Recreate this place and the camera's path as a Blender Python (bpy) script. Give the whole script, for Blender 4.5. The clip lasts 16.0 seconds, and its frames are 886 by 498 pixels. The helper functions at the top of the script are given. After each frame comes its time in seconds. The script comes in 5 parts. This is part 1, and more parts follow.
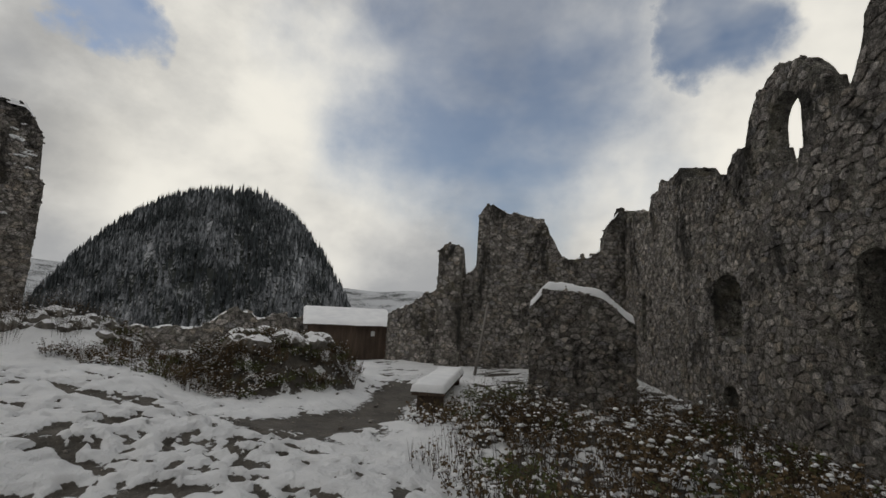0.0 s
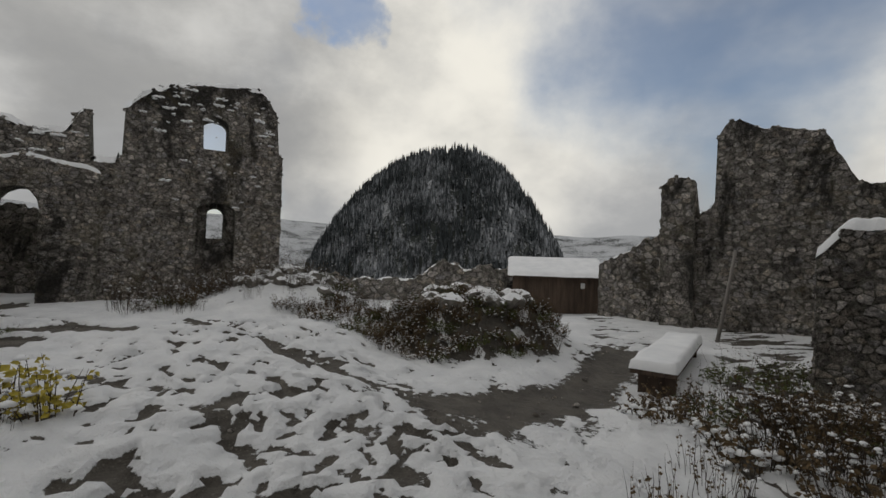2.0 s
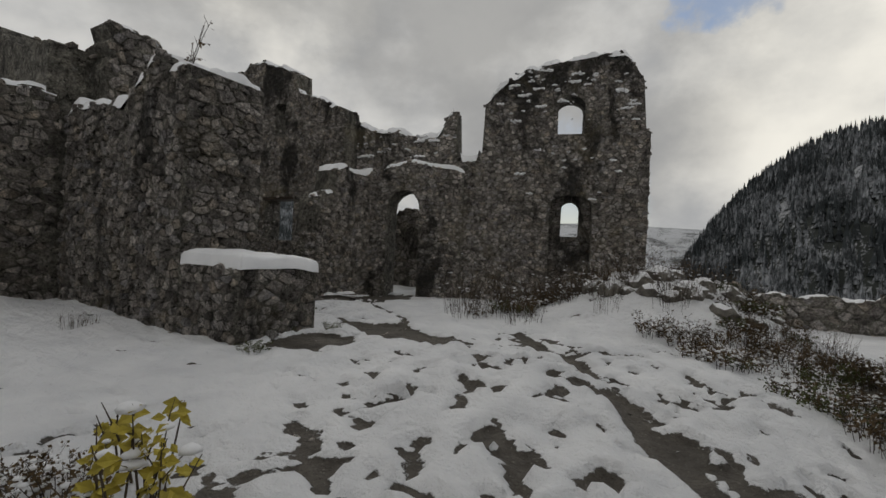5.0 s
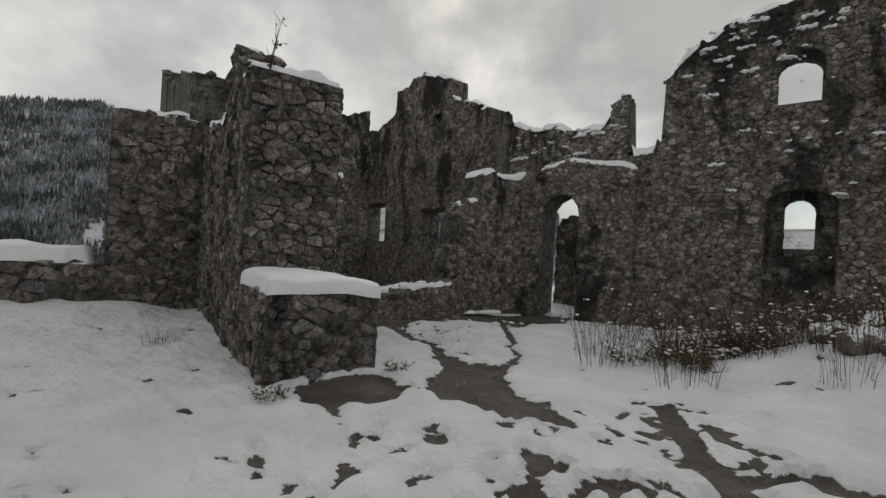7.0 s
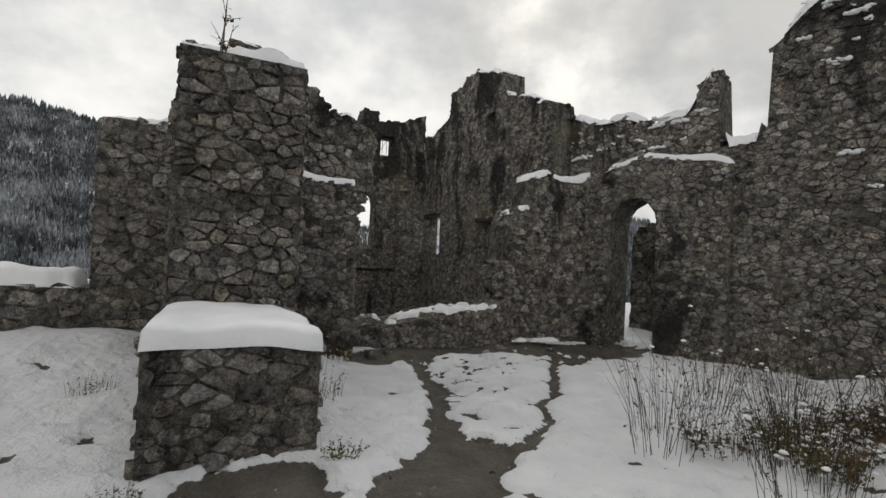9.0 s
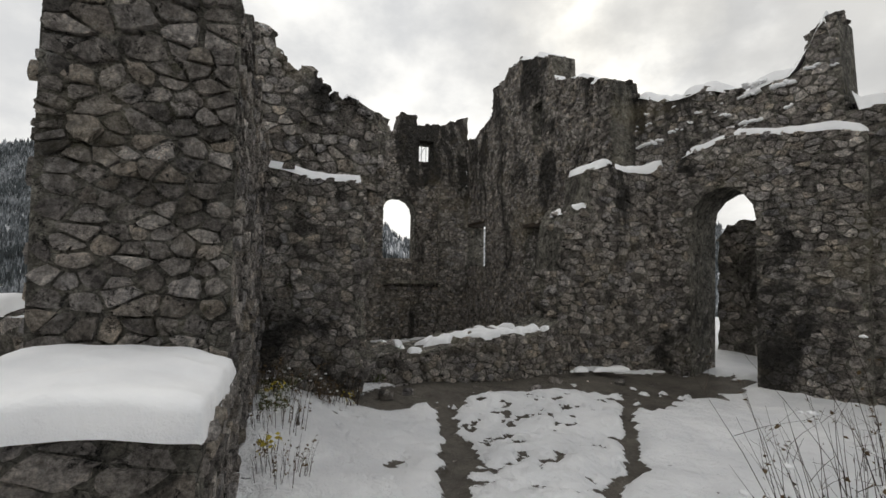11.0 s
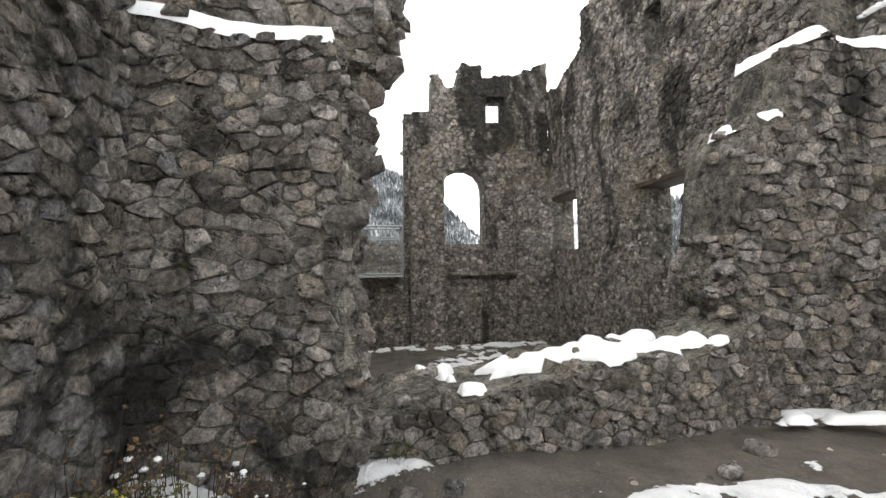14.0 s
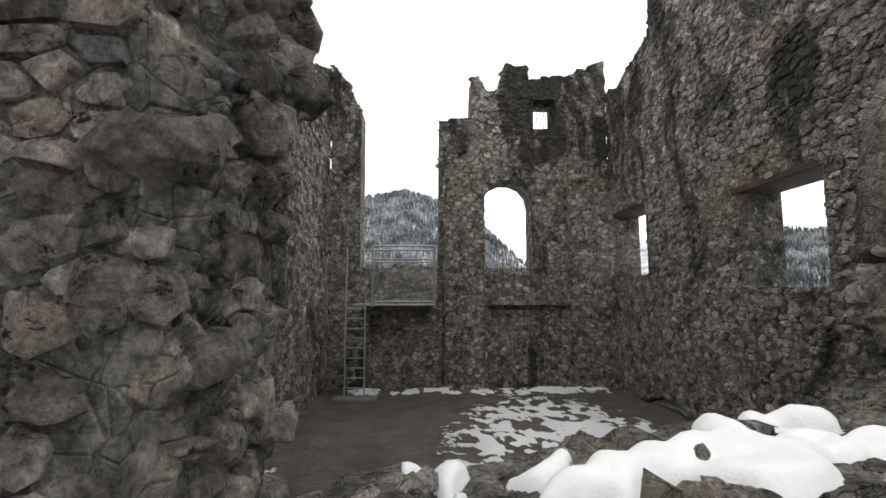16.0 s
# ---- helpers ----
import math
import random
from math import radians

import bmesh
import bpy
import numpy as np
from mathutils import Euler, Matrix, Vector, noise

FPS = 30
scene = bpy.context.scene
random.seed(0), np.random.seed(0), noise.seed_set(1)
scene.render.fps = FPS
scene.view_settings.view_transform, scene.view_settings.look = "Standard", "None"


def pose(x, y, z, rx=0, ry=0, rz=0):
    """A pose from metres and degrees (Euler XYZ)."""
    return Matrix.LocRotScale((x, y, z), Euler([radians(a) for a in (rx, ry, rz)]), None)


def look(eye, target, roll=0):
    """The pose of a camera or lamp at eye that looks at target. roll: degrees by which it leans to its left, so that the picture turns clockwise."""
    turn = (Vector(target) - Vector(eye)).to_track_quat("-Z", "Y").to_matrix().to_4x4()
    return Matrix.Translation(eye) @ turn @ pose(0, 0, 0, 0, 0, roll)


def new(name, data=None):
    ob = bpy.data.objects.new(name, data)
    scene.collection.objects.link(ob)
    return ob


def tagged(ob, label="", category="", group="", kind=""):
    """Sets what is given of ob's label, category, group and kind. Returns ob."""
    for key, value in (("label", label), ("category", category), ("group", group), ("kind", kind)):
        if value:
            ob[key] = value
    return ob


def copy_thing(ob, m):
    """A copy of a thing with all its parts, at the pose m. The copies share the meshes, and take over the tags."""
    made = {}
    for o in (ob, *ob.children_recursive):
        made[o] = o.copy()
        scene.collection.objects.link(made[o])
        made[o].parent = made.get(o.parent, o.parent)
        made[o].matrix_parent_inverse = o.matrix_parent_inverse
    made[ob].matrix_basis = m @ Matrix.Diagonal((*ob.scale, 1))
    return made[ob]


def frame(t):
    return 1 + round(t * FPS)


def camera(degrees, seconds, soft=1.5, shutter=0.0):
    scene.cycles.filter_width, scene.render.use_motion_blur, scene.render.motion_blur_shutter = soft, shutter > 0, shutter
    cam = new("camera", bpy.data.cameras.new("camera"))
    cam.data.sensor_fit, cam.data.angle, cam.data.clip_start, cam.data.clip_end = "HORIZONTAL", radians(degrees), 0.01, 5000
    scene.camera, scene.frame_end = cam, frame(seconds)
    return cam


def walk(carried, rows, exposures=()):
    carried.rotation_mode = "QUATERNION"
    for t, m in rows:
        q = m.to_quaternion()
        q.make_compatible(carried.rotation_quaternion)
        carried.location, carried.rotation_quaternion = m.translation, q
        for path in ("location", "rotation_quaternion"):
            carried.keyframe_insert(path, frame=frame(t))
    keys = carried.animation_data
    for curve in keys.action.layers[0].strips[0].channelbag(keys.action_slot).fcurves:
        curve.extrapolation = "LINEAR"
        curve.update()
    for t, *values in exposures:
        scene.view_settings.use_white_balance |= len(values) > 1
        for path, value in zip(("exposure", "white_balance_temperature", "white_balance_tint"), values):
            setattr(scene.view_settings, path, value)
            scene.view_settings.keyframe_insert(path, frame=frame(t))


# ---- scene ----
# ---------------------------------------------------------------- camera
cam = camera(89.0, 16.0)
PATH = [
    (0, (-0.196, -0.345, 1.272), (1.075, 1.169, 1.571), 2.7),
    (0.5, (0.104, -0.190, 1.291), (1.119, 1.513, 1.556), 2.5),
    (1, (0.438, 0.188, 1.332), (1.244, 2.009, 1.520), 2.0),
    (1.5, (0.682, 0.564, 1.391), (1.346, 2.448, 1.482), 1.6),
    (2, (0.838, 0.988, 1.446), (1.321, 2.928, 1.478), 1.7),
    (2.5, (0.839, 1.448, 1.454), (1.094, 3.431, 1.485), 1.9),
    (3, (0.783, 2.143, 1.413), (0.794, 4.143, 1.442), 1.2),
    (3.5, (0.719, 2.973, 1.357), (0.448, 4.954, 1.398), 0.7),
    (4, (0.594, 3.558, 1.301), (0.066, 5.487, 1.344), 1.1),
    (4.5, (0.563, 4.088, 1.240), (-0.210, 5.933, 1.268), 1.7),
    (5, (0.453, 4.524, 1.215), (-0.551, 6.254, 1.224), 2.6),
    (7.5, (0.235, 7.017, 1.456), (-1.466, 8.068, 1.460), 2.8),
    (8, (-0.014, 7.390, 1.512), (-1.760, 8.365, 1.504), 2.7),
    (8.5, (-0.251, 7.843, 1.562), (-2.041, 8.736, 1.565), 2.6),
    (9, (-0.511, 8.168, 1.606), (-2.324, 9.011, 1.636), 2.7),
    (11.5, (-2.303, 9.357, 1.571), (-4.232, 9.882, 1.633), 0.7),
    (12, (-2.898, 9.527, 1.485), (-4.848, 9.967, 1.535), 0.3),
    (12.5, (-3.639, 9.635, 1.481), (-5.599, 10.021, 1.576), -0.3),
    (13, (-4.080, 9.803, 1.414), (-6.046, 10.165, 1.479), -1.1),
    (13.5, (-4.557, 9.997, 1.346), (-6.530, 10.320, 1.394), -1.2),
    (14, (-4.956, 10.169, 1.313), (-6.937, 10.440, 1.383), -1.0),
    (14.5, (-5.346, 10.306, 1.312), (-7.332, 10.526, 1.412), -1.0),
    (15, (-5.812, 10.436, 1.295), (-7.802, 10.590, 1.418), -0.7),
    (15.5, (-6.316, 10.526, 1.274), (-8.305, 10.638, 1.447), -0.8),
    (16, (-6.679, 10.605, 1.265), (-8.669, 10.666, 1.464), -0.1),
]
EXPOSURES = [(0.0, -0.93), (5.0, -0.9), (7.5, -0.55), (9.0, -0.25), (11.5, 0.12), (13.0, 1.15), (14.5, 1.45), (16.0, 1.0)]
walk(cam, [(t, look(eye, target, roll)) for t, eye, target, roll in PATH], EXPOSURES)

# ---------------------------------------------------------------- sky and sun
SUN_YAW, SUN_UP = radians(49), radians(36)


def make_world():
    w = bpy.data.worlds.new("winter_sky")
    scene.world = w
    w.use_nodes = True
    nt = w.node_tree
    N, Lk = nt.nodes, nt.links
    N.clear()
    out, bg = N.new("ShaderNodeOutputWorld"), N.new("ShaderNodeBackground")
    sky = N.new("ShaderNodeTexSky")
    sky.sky_type, sky.sun_disc = "NISHITA", False
    sky.sun_elevation, sky.sun_rotation = SUN_UP, -SUN_YAW
    way = N.new("ShaderNodeTexCoord").outputs["Generated"]

    def vec(op, a, b):
        n = N.new("ShaderNodeVectorMath")
        n.operation = op
        for i, v in enumerate((a, b)):
            if isinstance(v, tuple):
                n.inputs[i].default_value = v
            else:
                Lk.new(v, n.inputs[i])
        return n.outputs["Value" if op == "DOT_PRODUCT" else "Vector"]

    def calc(op, a, b=0.0):
        n = N.new("ShaderNodeMath")
        n.operation = op
        for i, v in enumerate((a, b)):
            if isinstance(v, (int, float)):
                n.inputs[i].default_value = v
            else:
                Lk.new(v, n.inputs[i])
        return n.outputs[0]

    def puffs(scale, detail, rough, shift, out="Fac", stretch=1.5):
        mp = N.new("ShaderNodeMapping")
        mp.inputs["Scale"].default_value = (1.0, 1.0, stretch)
        mp.inputs["Location"].default_value = shift
        Lk.new(way, mp.inputs["Vector"])
        n = N.new("ShaderNodeTexNoise")
        n.inputs["Scale"].default_value, n.inputs["Detail"].default_value = scale, detail
        n.inputs["Roughness"].default_value = rough
        Lk.new(mp.outputs["Vector"], n.inputs["Vector"])
        return n.outputs[out]

    def span(v, lo, hi, to_lo=0.0, to_hi=1.0):
        n = N.new("ShaderNodeMapRange")
        n.interpolation_type = "SMOOTHSTEP"
        for key, x in (("From Min", lo), ("From Max", hi), ("To Min", to_lo), ("To Max", to_hi)):
            n.inputs[key].default_value = x
        Lk.new(v, n.inputs["Value"])
        return n.outputs["Result"]

    def blend(fac, a, b):
        n = N.new("ShaderNodeMix")
        n.data_type = "RGBA"
        for key, v in (("Factor", fac), ("A", a), ("B", b)):
            if isinstance(v, float):
                n.inputs[key].default_value = v
            elif isinstance(v, tuple):
                n.inputs[key].default_value = (*v, 1)
            else:
                Lk.new(v, n.inputs[key])
        return n.outputs["Result"]

    # the view direction, ruffled so that every cloud has a billowing edge
    ruffle = vec("MULTIPLY", vec("SUBTRACT", puffs(3.4, 7, 0.58, (0.3, 0.1, 0.0), "Color", 1.0), (0.5, 0.5, 0.5)), (0.42, 0.42, 0.42))
    bent = vec("NORMALIZE", vec("ADD", way, ruffle), (0.0, 0.0, 0.0))

    def toward(x, y, z, wide, soft):
        """1 round a direction, falling to 0; the half angles in degrees."""
        d = Vector((x, y, z)).normalized()
        return span(vec("DOT_PRODUCT", bent, tuple(d)), math.cos(radians(wide + soft)), math.cos(radians(wide)))

    gap = calc("MAXIMUM", calc("MULTIPLY", toward(0.62, 0.60, 0.48, 10, 16), 0.85), toward(0.02, 0.88, 0.50, 3, 2.5))
    gap = calc("MAXIMUM", gap, toward(0.80, 0.26, 0.56, 2.5, 4))
    gap = calc("MAXIMUM", gap, calc("MULTIPLY", toward(-0.25, 0.95, 0.12, 3, 7), 0.5))
    gap = calc("MULTIPLY", gap, span(puffs(3.2, 4, 0.55, (0.7, 0.2, 0.4), stretch=1.8), 0.34, 0.70, 1.0, 0.6))
    billow = puffs(2.6, 9, 0.56, (0.35, 0.1, 0.0))
    body = blend(span(billow, 0.36, 0.66), (0.84, 0.85, 0.86), (1.42, 1.40, 1.34))
    bright = calc("MAXIMUM", toward(0.26, 0.90, 0.30, 9, 15), toward(0.90, 0.30, 0.33, 11, 14))
    bright = calc("MAXIMUM", bright, calc("MULTIPLY", toward(-0.68, 0.56, 0.50, 3, 8), 0.9))
    body = blend(calc("MULTIPLY", bright, span(billow, 0.30, 0.60, 0.45, 1.0)), body, (1.95, 1.88, 1.70))
    veil = calc("MULTIPLY", toward(-0.50, 0.78, 0.42, 20, 22), span(puffs(2.4, 8, 0.55, (0.1, 0.6, 0.2)), 0.38, 0.60, 0.05, 1.0))
    body = blend(calc("MULTIPLY", veil, 0.7), body, (0.66, 0.655, 0.64))
    blue = vec("MULTIPLY", sky.outputs["Color"], (SKY_GAIN, SKY_GAIN, SKY_GAIN))
    Lk.new(blend(gap, body, blue), bg.inputs["Color"])
    bg.inputs["Strength"].default_value = WORLD_STRENGTH
    Lk.new(bg.outputs["Background"], out.inputs["Surface"])


SKY_GAIN, WORLD_STRENGTH = 0.21, 0.85
make_world()
sun = bpy.data.lights.new("sun", "SUN")
sun.energy, sun.angle, sun.color = 0.5, radians(14), (1.0, 0.97, 0.92)
sun_ob = new("sun", sun)
sun_dir = Vector((-math.sin(SUN_YAW) * math.cos(SUN_UP), math.cos(SUN_YAW) * math.cos(SUN_UP), math.sin(SUN_UP)))
sun_ob.matrix_world = look(sun_dir * 60, (0, 0, 0))


# ---------------------------------------------------------------- materials
class Nodes:
    """A node material with short calls."""

    def __init__(self, name):
        self.m = bpy.data.materials.new(name)
        self.m.use_nodes = True
        self.t = self.m.node_tree
        self.t.nodes.clear()
        self.out = self.t.nodes.new("ShaderNodeOutputMaterial")
        self.b = self.t.nodes.new("ShaderNodeBsdfPrincipled")
        self.t.links.new(self.b.outputs[0], self.out.inputs["Surface"])
        self.pos = self.t.nodes.new("ShaderNodeNewGeometry").outputs["Position"]

    def link(self, a, b):
        self.t.links.new(a, b)

    def noise(self, scale, detail=5, rough=0.55, vec=None, distort=0.0):
        n = self.t.nodes.new("ShaderNodeTexNoise")
        n.inputs["Scale"].default_value, n.inputs["Detail"].default_value = scale, detail
        n.inputs["Roughness"].default_value, n.inputs["Distortion"].default_value = rough, distort
        self.link(vec or self.pos, n.inputs["Vector"])
        return n.outputs["Fac"]

    def voronoi(self, scale, feature="F1", vec=None, out="Distance"):
        n = self.t.nodes.new("ShaderNodeTexVoronoi")
        n.feature = feature
        n.inputs["Scale"].default_value = scale
        self.link(vec or self.pos, n.inputs["Vector"])
        return n.outputs[out]

    def scaled(self, vec3):
        n = self.t.nodes.new("ShaderNodeMapping")
        n.inputs["Scale"].default_value = vec3
        self.link(self.pos, n.inputs["Vector"])
        return n.outputs["Vector"]

    def ramp(self, fac, stops):
        n = self.t.nodes.new("ShaderNodeValToRGB")
        e = n.color_ramp.elements
        while len(e) < len(stops):
            e.new(0.5)
        for el, (p, c) in zip(e, stops):
            el.position = p
            el.color = (*c, 1) if len(c) == 3 else c
        self.link(fac, n.inputs["Fac"])
        return n.outputs["Color"]

    def mix(self, fac, a, b, blend="MIX"):
        n = self.t.nodes.new("ShaderNodeMix")
        n.data_type, n.blend_type = "RGBA", blend
        for key, v in (("Factor", fac), ("A", a), ("B", b)):
            if isinstance(v, (int, float)):
                n.inputs[key].default_value = v
            elif isinstance(v, tuple):
                n.inputs[key].default_value = (*v, 1)
            else:
                self.link(v, n.inputs[key])
        return n.outputs["Result"]

    def math(self, op, a, b=0.0, c=0.0):
        n = self.t.nodes.new("ShaderNodeMath")
        n.operation = op
        for i, v in enumerate((a, b, c)):
            if isinstance(v, (int, float)):
                n.inputs[i].default_value = v
            else:
                self.link(v, n.inputs[i])
        return n.outputs[0]

    def up(self):
        g = self.t.nodes.new("ShaderNodeNewGeometry")
        s = self.t.nodes.new("ShaderNodeSeparateXYZ")
        self.link(g.outputs["Normal"], s.inputs[0])
        return s.outputs["Z"]

    def piece(self):
        """A random value for each piece, whether it is an object or an island of a joined mesh."""
        o = self.t.nodes.new("ShaderNodeObjectInfo").outputs["Random"]
        g = self.t.nodes.new("ShaderNodeNewGeometry").outputs["Random Per Island"]
        return self.math("FRACT", self.math("ADD", o, g))

    def attr(self, name):
        n = self.t.nodes.new("ShaderNodeAttribute")
        n.attribute_name = name
        return n.outputs["Fac"]

    def done(self, color, rough=0.9, bump=None, dist=0.02, strength=0.6, spec=0.25):
        self.b.inputs["Specular IOR Level"].default_value = spec
        for key, v in (("Base Color", color), ("Roughness", rough)):
            if isinstance(v, tuple):
                self.b.inputs[key].default_value = (*v, 1)
            elif isinstance(v, (int, float)):
                self.b.inputs[key].default_value = v
            else:
                self.link(v, self.b.inputs[key])
        if bump is not None:
            n = self.t.nodes.new("ShaderNodeBump")
            n.inputs["Distance"].default_value, n.inputs["Strength"].default_value = dist, strength
            self.link(bump, n.inputs["Height"])
            self.link(n.outputs["Normal"], self.b.inputs["Normal"])
        return self.m


def weather_and_pit_shade(k, base, stain):
    """Grain, pits with their shade put into the colour, pale raised spots, black crust, ochre and moss, alike on stones
    and mortar.
    """
    base = k.mix(1.0, base, k.ramp(k.noise(42, 6, 0.8), [(0.33, (0.42, 0.42, 0.41)), (0.66, (1.5, 1.49, 1.46))]), "MULTIPLY")
    base = k.mix(1.0, base, k.ramp(k.noise(13, 7, 0.75, distort=0.4), [(0.33, (0.42, 0.41, 0.40)), (0.66, (1.42, 1.41, 1.39))]), "MULTIPLY")
    base = k.mix(1.0, base, k.ramp(k.noise(4.6, 9, 0.72, distort=0.6), [(0.34, (0.40, 0.39, 0.38)), (0.50, (0.95,) * 3), (0.66, (1.55, 1.53, 1.48))]), "MULTIPLY")
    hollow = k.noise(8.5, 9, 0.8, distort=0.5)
    # shade of the pits put into the colour: near-black where the bump is low
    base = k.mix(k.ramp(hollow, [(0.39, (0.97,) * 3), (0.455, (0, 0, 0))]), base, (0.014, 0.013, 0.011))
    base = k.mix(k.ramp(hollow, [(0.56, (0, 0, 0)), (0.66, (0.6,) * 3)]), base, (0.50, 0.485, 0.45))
    streak = k.noise(0.8, 9, 0.72, k.scaled((1.0, 1.0, 0.5)), 0.6)
    high = k.t.nodes.new("ShaderNodeSeparateXYZ")
    k.link(k.pos, high.inputs[0])
    rise = k.math("MULTIPLY", k.math("MINIMUM", k.math("MAXIMUM", k.math("SUBTRACT", high.outputs["Z"], 2.5), 0.0), 4.0), 0.022)
    streak = k.math("ADD", streak, rise)  # lichen crust grows thicker on the exposed upper courses
    base = k.mix(k.ramp(streak, [(0.545, (0, 0, 0)), (0.625, (stain,) * 3)]), base, (0.024, 0.023, 0.021))
    ochre = k.noise(0.9, 6, 0.6, distort=0.5)
    base = k.mix(k.ramp(ochre, [(0.56, (0, 0, 0)), (0.70, (0.22,) * 3)]), base, (0.36, 0.30, 0.17))
    moss = k.math("MULTIPLY", k.noise(1.7, 8, 0.7), k.noise(9, 5, 0.6))
    base = k.mix(k.ramp(moss, [(0.35, (0, 0, 0)), (0.42, (0.6,) * 3)]), base, (0.07, 0.072, 0.03))
    return base, hollow


def stone_material(name, tones, stain=0.85):
    k = Nodes(name)
    base = k.ramp(k.piece(), [(i / (len(tones) - 1), c) for i, c in enumerate(tones)])
    base, hollow = weather_and_pit_shade(k, base, stain)
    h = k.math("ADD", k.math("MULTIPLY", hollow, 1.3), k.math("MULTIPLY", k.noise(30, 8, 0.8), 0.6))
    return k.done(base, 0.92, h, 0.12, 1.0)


def snowy_stone_material():
    """Loose rubble with fresh snow lying on top of it."""
    k = Nodes("snowy_rubble")
    base = k.ramp(k.noise(9, 8, 0.7), [(0.3, (0.06, 0.055, 0.048)), (0.7, (0.26, 0.24, 0.21))])
    lie = k.math("ADD", k.up(), k.math("MULTIPLY", k.math("SUBTRACT", k.noise(5, 5, 0.6), 0.5), 1.1))
    base = k.mix(k.ramp(lie, [(0.55, (0, 0, 0)), (0.68, (1, 1, 1))]), base, (0.8, 0.8, 0.81))
    return k.done(base, 0.9, k.noise(14, 8, 0.75), 0.03, 0.8)


def mortar_material(name, low, high):
    """Old lime mortar, washed out, the joints' shade put into its dark colour; paler where it forms the wall's core."""
    k = Nodes(name)
    warp = k.scaled((1, 1, 1.45))
    edge = k.voronoi(7.5, "DISTANCE_TO_EDGE", warp)
    base = k.ramp(k.noise(3.2, 9, 0.7), [(0.3, low), (0.7, high)])
    # joint shadow painted as dark lines along the cell edges
    base = k.mix(k.ramp(edge, [(0.003, (0.5,) * 3), (0.03, (0, 0, 0))]), base, (0.035, 0.032, 0.028))
    base, hollow = weather_and_pit_shade(k, base, 0.8)
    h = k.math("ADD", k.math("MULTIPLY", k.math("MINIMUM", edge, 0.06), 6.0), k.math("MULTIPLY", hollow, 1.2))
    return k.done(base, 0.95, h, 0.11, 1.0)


def snow_material():
    k = Nodes("snow")
    c = k.ramp(k.noise(2.5, 6), [(0.3, (0.74, 0.745, 0.76)), (0.7, (0.86, 0.86, 0.865))])
    h = k.math("ADD", k.noise(14, 6, 0.6), k.math("MULTIPLY", k.noise(120, 3, 0.6), 0.25))
    m = k.done(c, 0.65, h, 0.02, 0.5, 0.3)
    return m


def ground_material():
    k = Nodes("snowy_ground")
    s = k.attr("snow")
    edge = k.math("ADD", s, k.math("MULTIPLY", k.math("SUBTRACT", k.noise(9, 7, 0.7), 0.5), 1.1))
    fac = k.ramp(edge, [(0.42, (0, 0, 0)), (0.48, (1, 1, 1))])
    dirt = k.ramp(k.noise(2.2, 8, 0.7), [(0.3, (0.055, 0.048, 0.040)), (0.7, (0.15, 0.133, 0.112))])
    dirt = k.mix(k.ramp(k.voronoi(26), [(0.12, (0.8, 0.8, 0.8)), (0.22, (0, 0, 0))]), dirt, (0.2, 0.185, 0.165))
    dirt = k.mix(0.8, dirt, k.ramp(k.noise(45, 5, 0.7), [(0.25, (0.55,) * 3), (0.75, (1.3,) * 3)]), "MULTIPLY")
    snow = k.ramp(k.noise(1.7, 7), [(0.3, (0.70, 0.705, 0.72)), (0.7, (0.85, 0.85, 0.855))])
    col = k.mix(fac, dirt, snow)
    rough = k.ramp(fac, [(0, (0.72,) * 3), (1, (0.7,) * 3)])
    h = k.math("ADD", k.noise(11, 7, 0.65), k.math("MULTIPLY", k.noise(60, 4), 0.3))
    h = k.math("ADD", h, k.math("MULTIPLY", k.noise(5.5, 6, 0.6, distort=0.4), 1.6))
    h = k.math("ADD", h, k.math("MULTIPLY", fac, 0.8))
    return k.done(col, rough, h, 0.055, 0.8, 0.3)


def forest_material(name, dark, pale, low, high):
    """Conifer green under fresh snow, more of it on the upward side of the boughs."""
    k = Nodes(name)
    up = k.math("ADD", k.up(), k.math("MULTIPLY", k.math("SUBTRACT", k.noise(0.8, 6, 0.7, k.scaled((1, 1, 0.3))), 0.5), 2.6))
    up = k.math("ADD", up, k.math("MULTIPLY", k.math("SUBTRACT", k.noise(0.045, 5, 0.6), 0.5), 2.2))
    f = k.ramp(up, [(low, (0, 0, 0)), (high, (1, 1, 1))])
    tone = k.ramp(k.piece(), [(0, tuple(c * 0.6 for c in dark)), (1, tuple(c * 1.5 for c in dark))])
    return k.done(k.mix(f, tone, pale), 0.9)


def simple(name, c0, c1, scale, rough=0.8, bump=0.01, stretch=None, spec=0.3):
    k = Nodes(name)
    v = k.scaled(stretch) if stretch else None
    n = k.noise(scale, 7, 0.65, v)
    base = k.mix(0.5, k.ramp(n, [(0.3, c0), (0.7, c1)]), k.ramp(k.piece(), [(0, (0.7,) * 3), (1, (1.25,) * 3)]), "MULTIPLY")
    return k.done(base, rough, k.noise(scale * 4, 6, 0.7, v), bump, 0.6, spec)


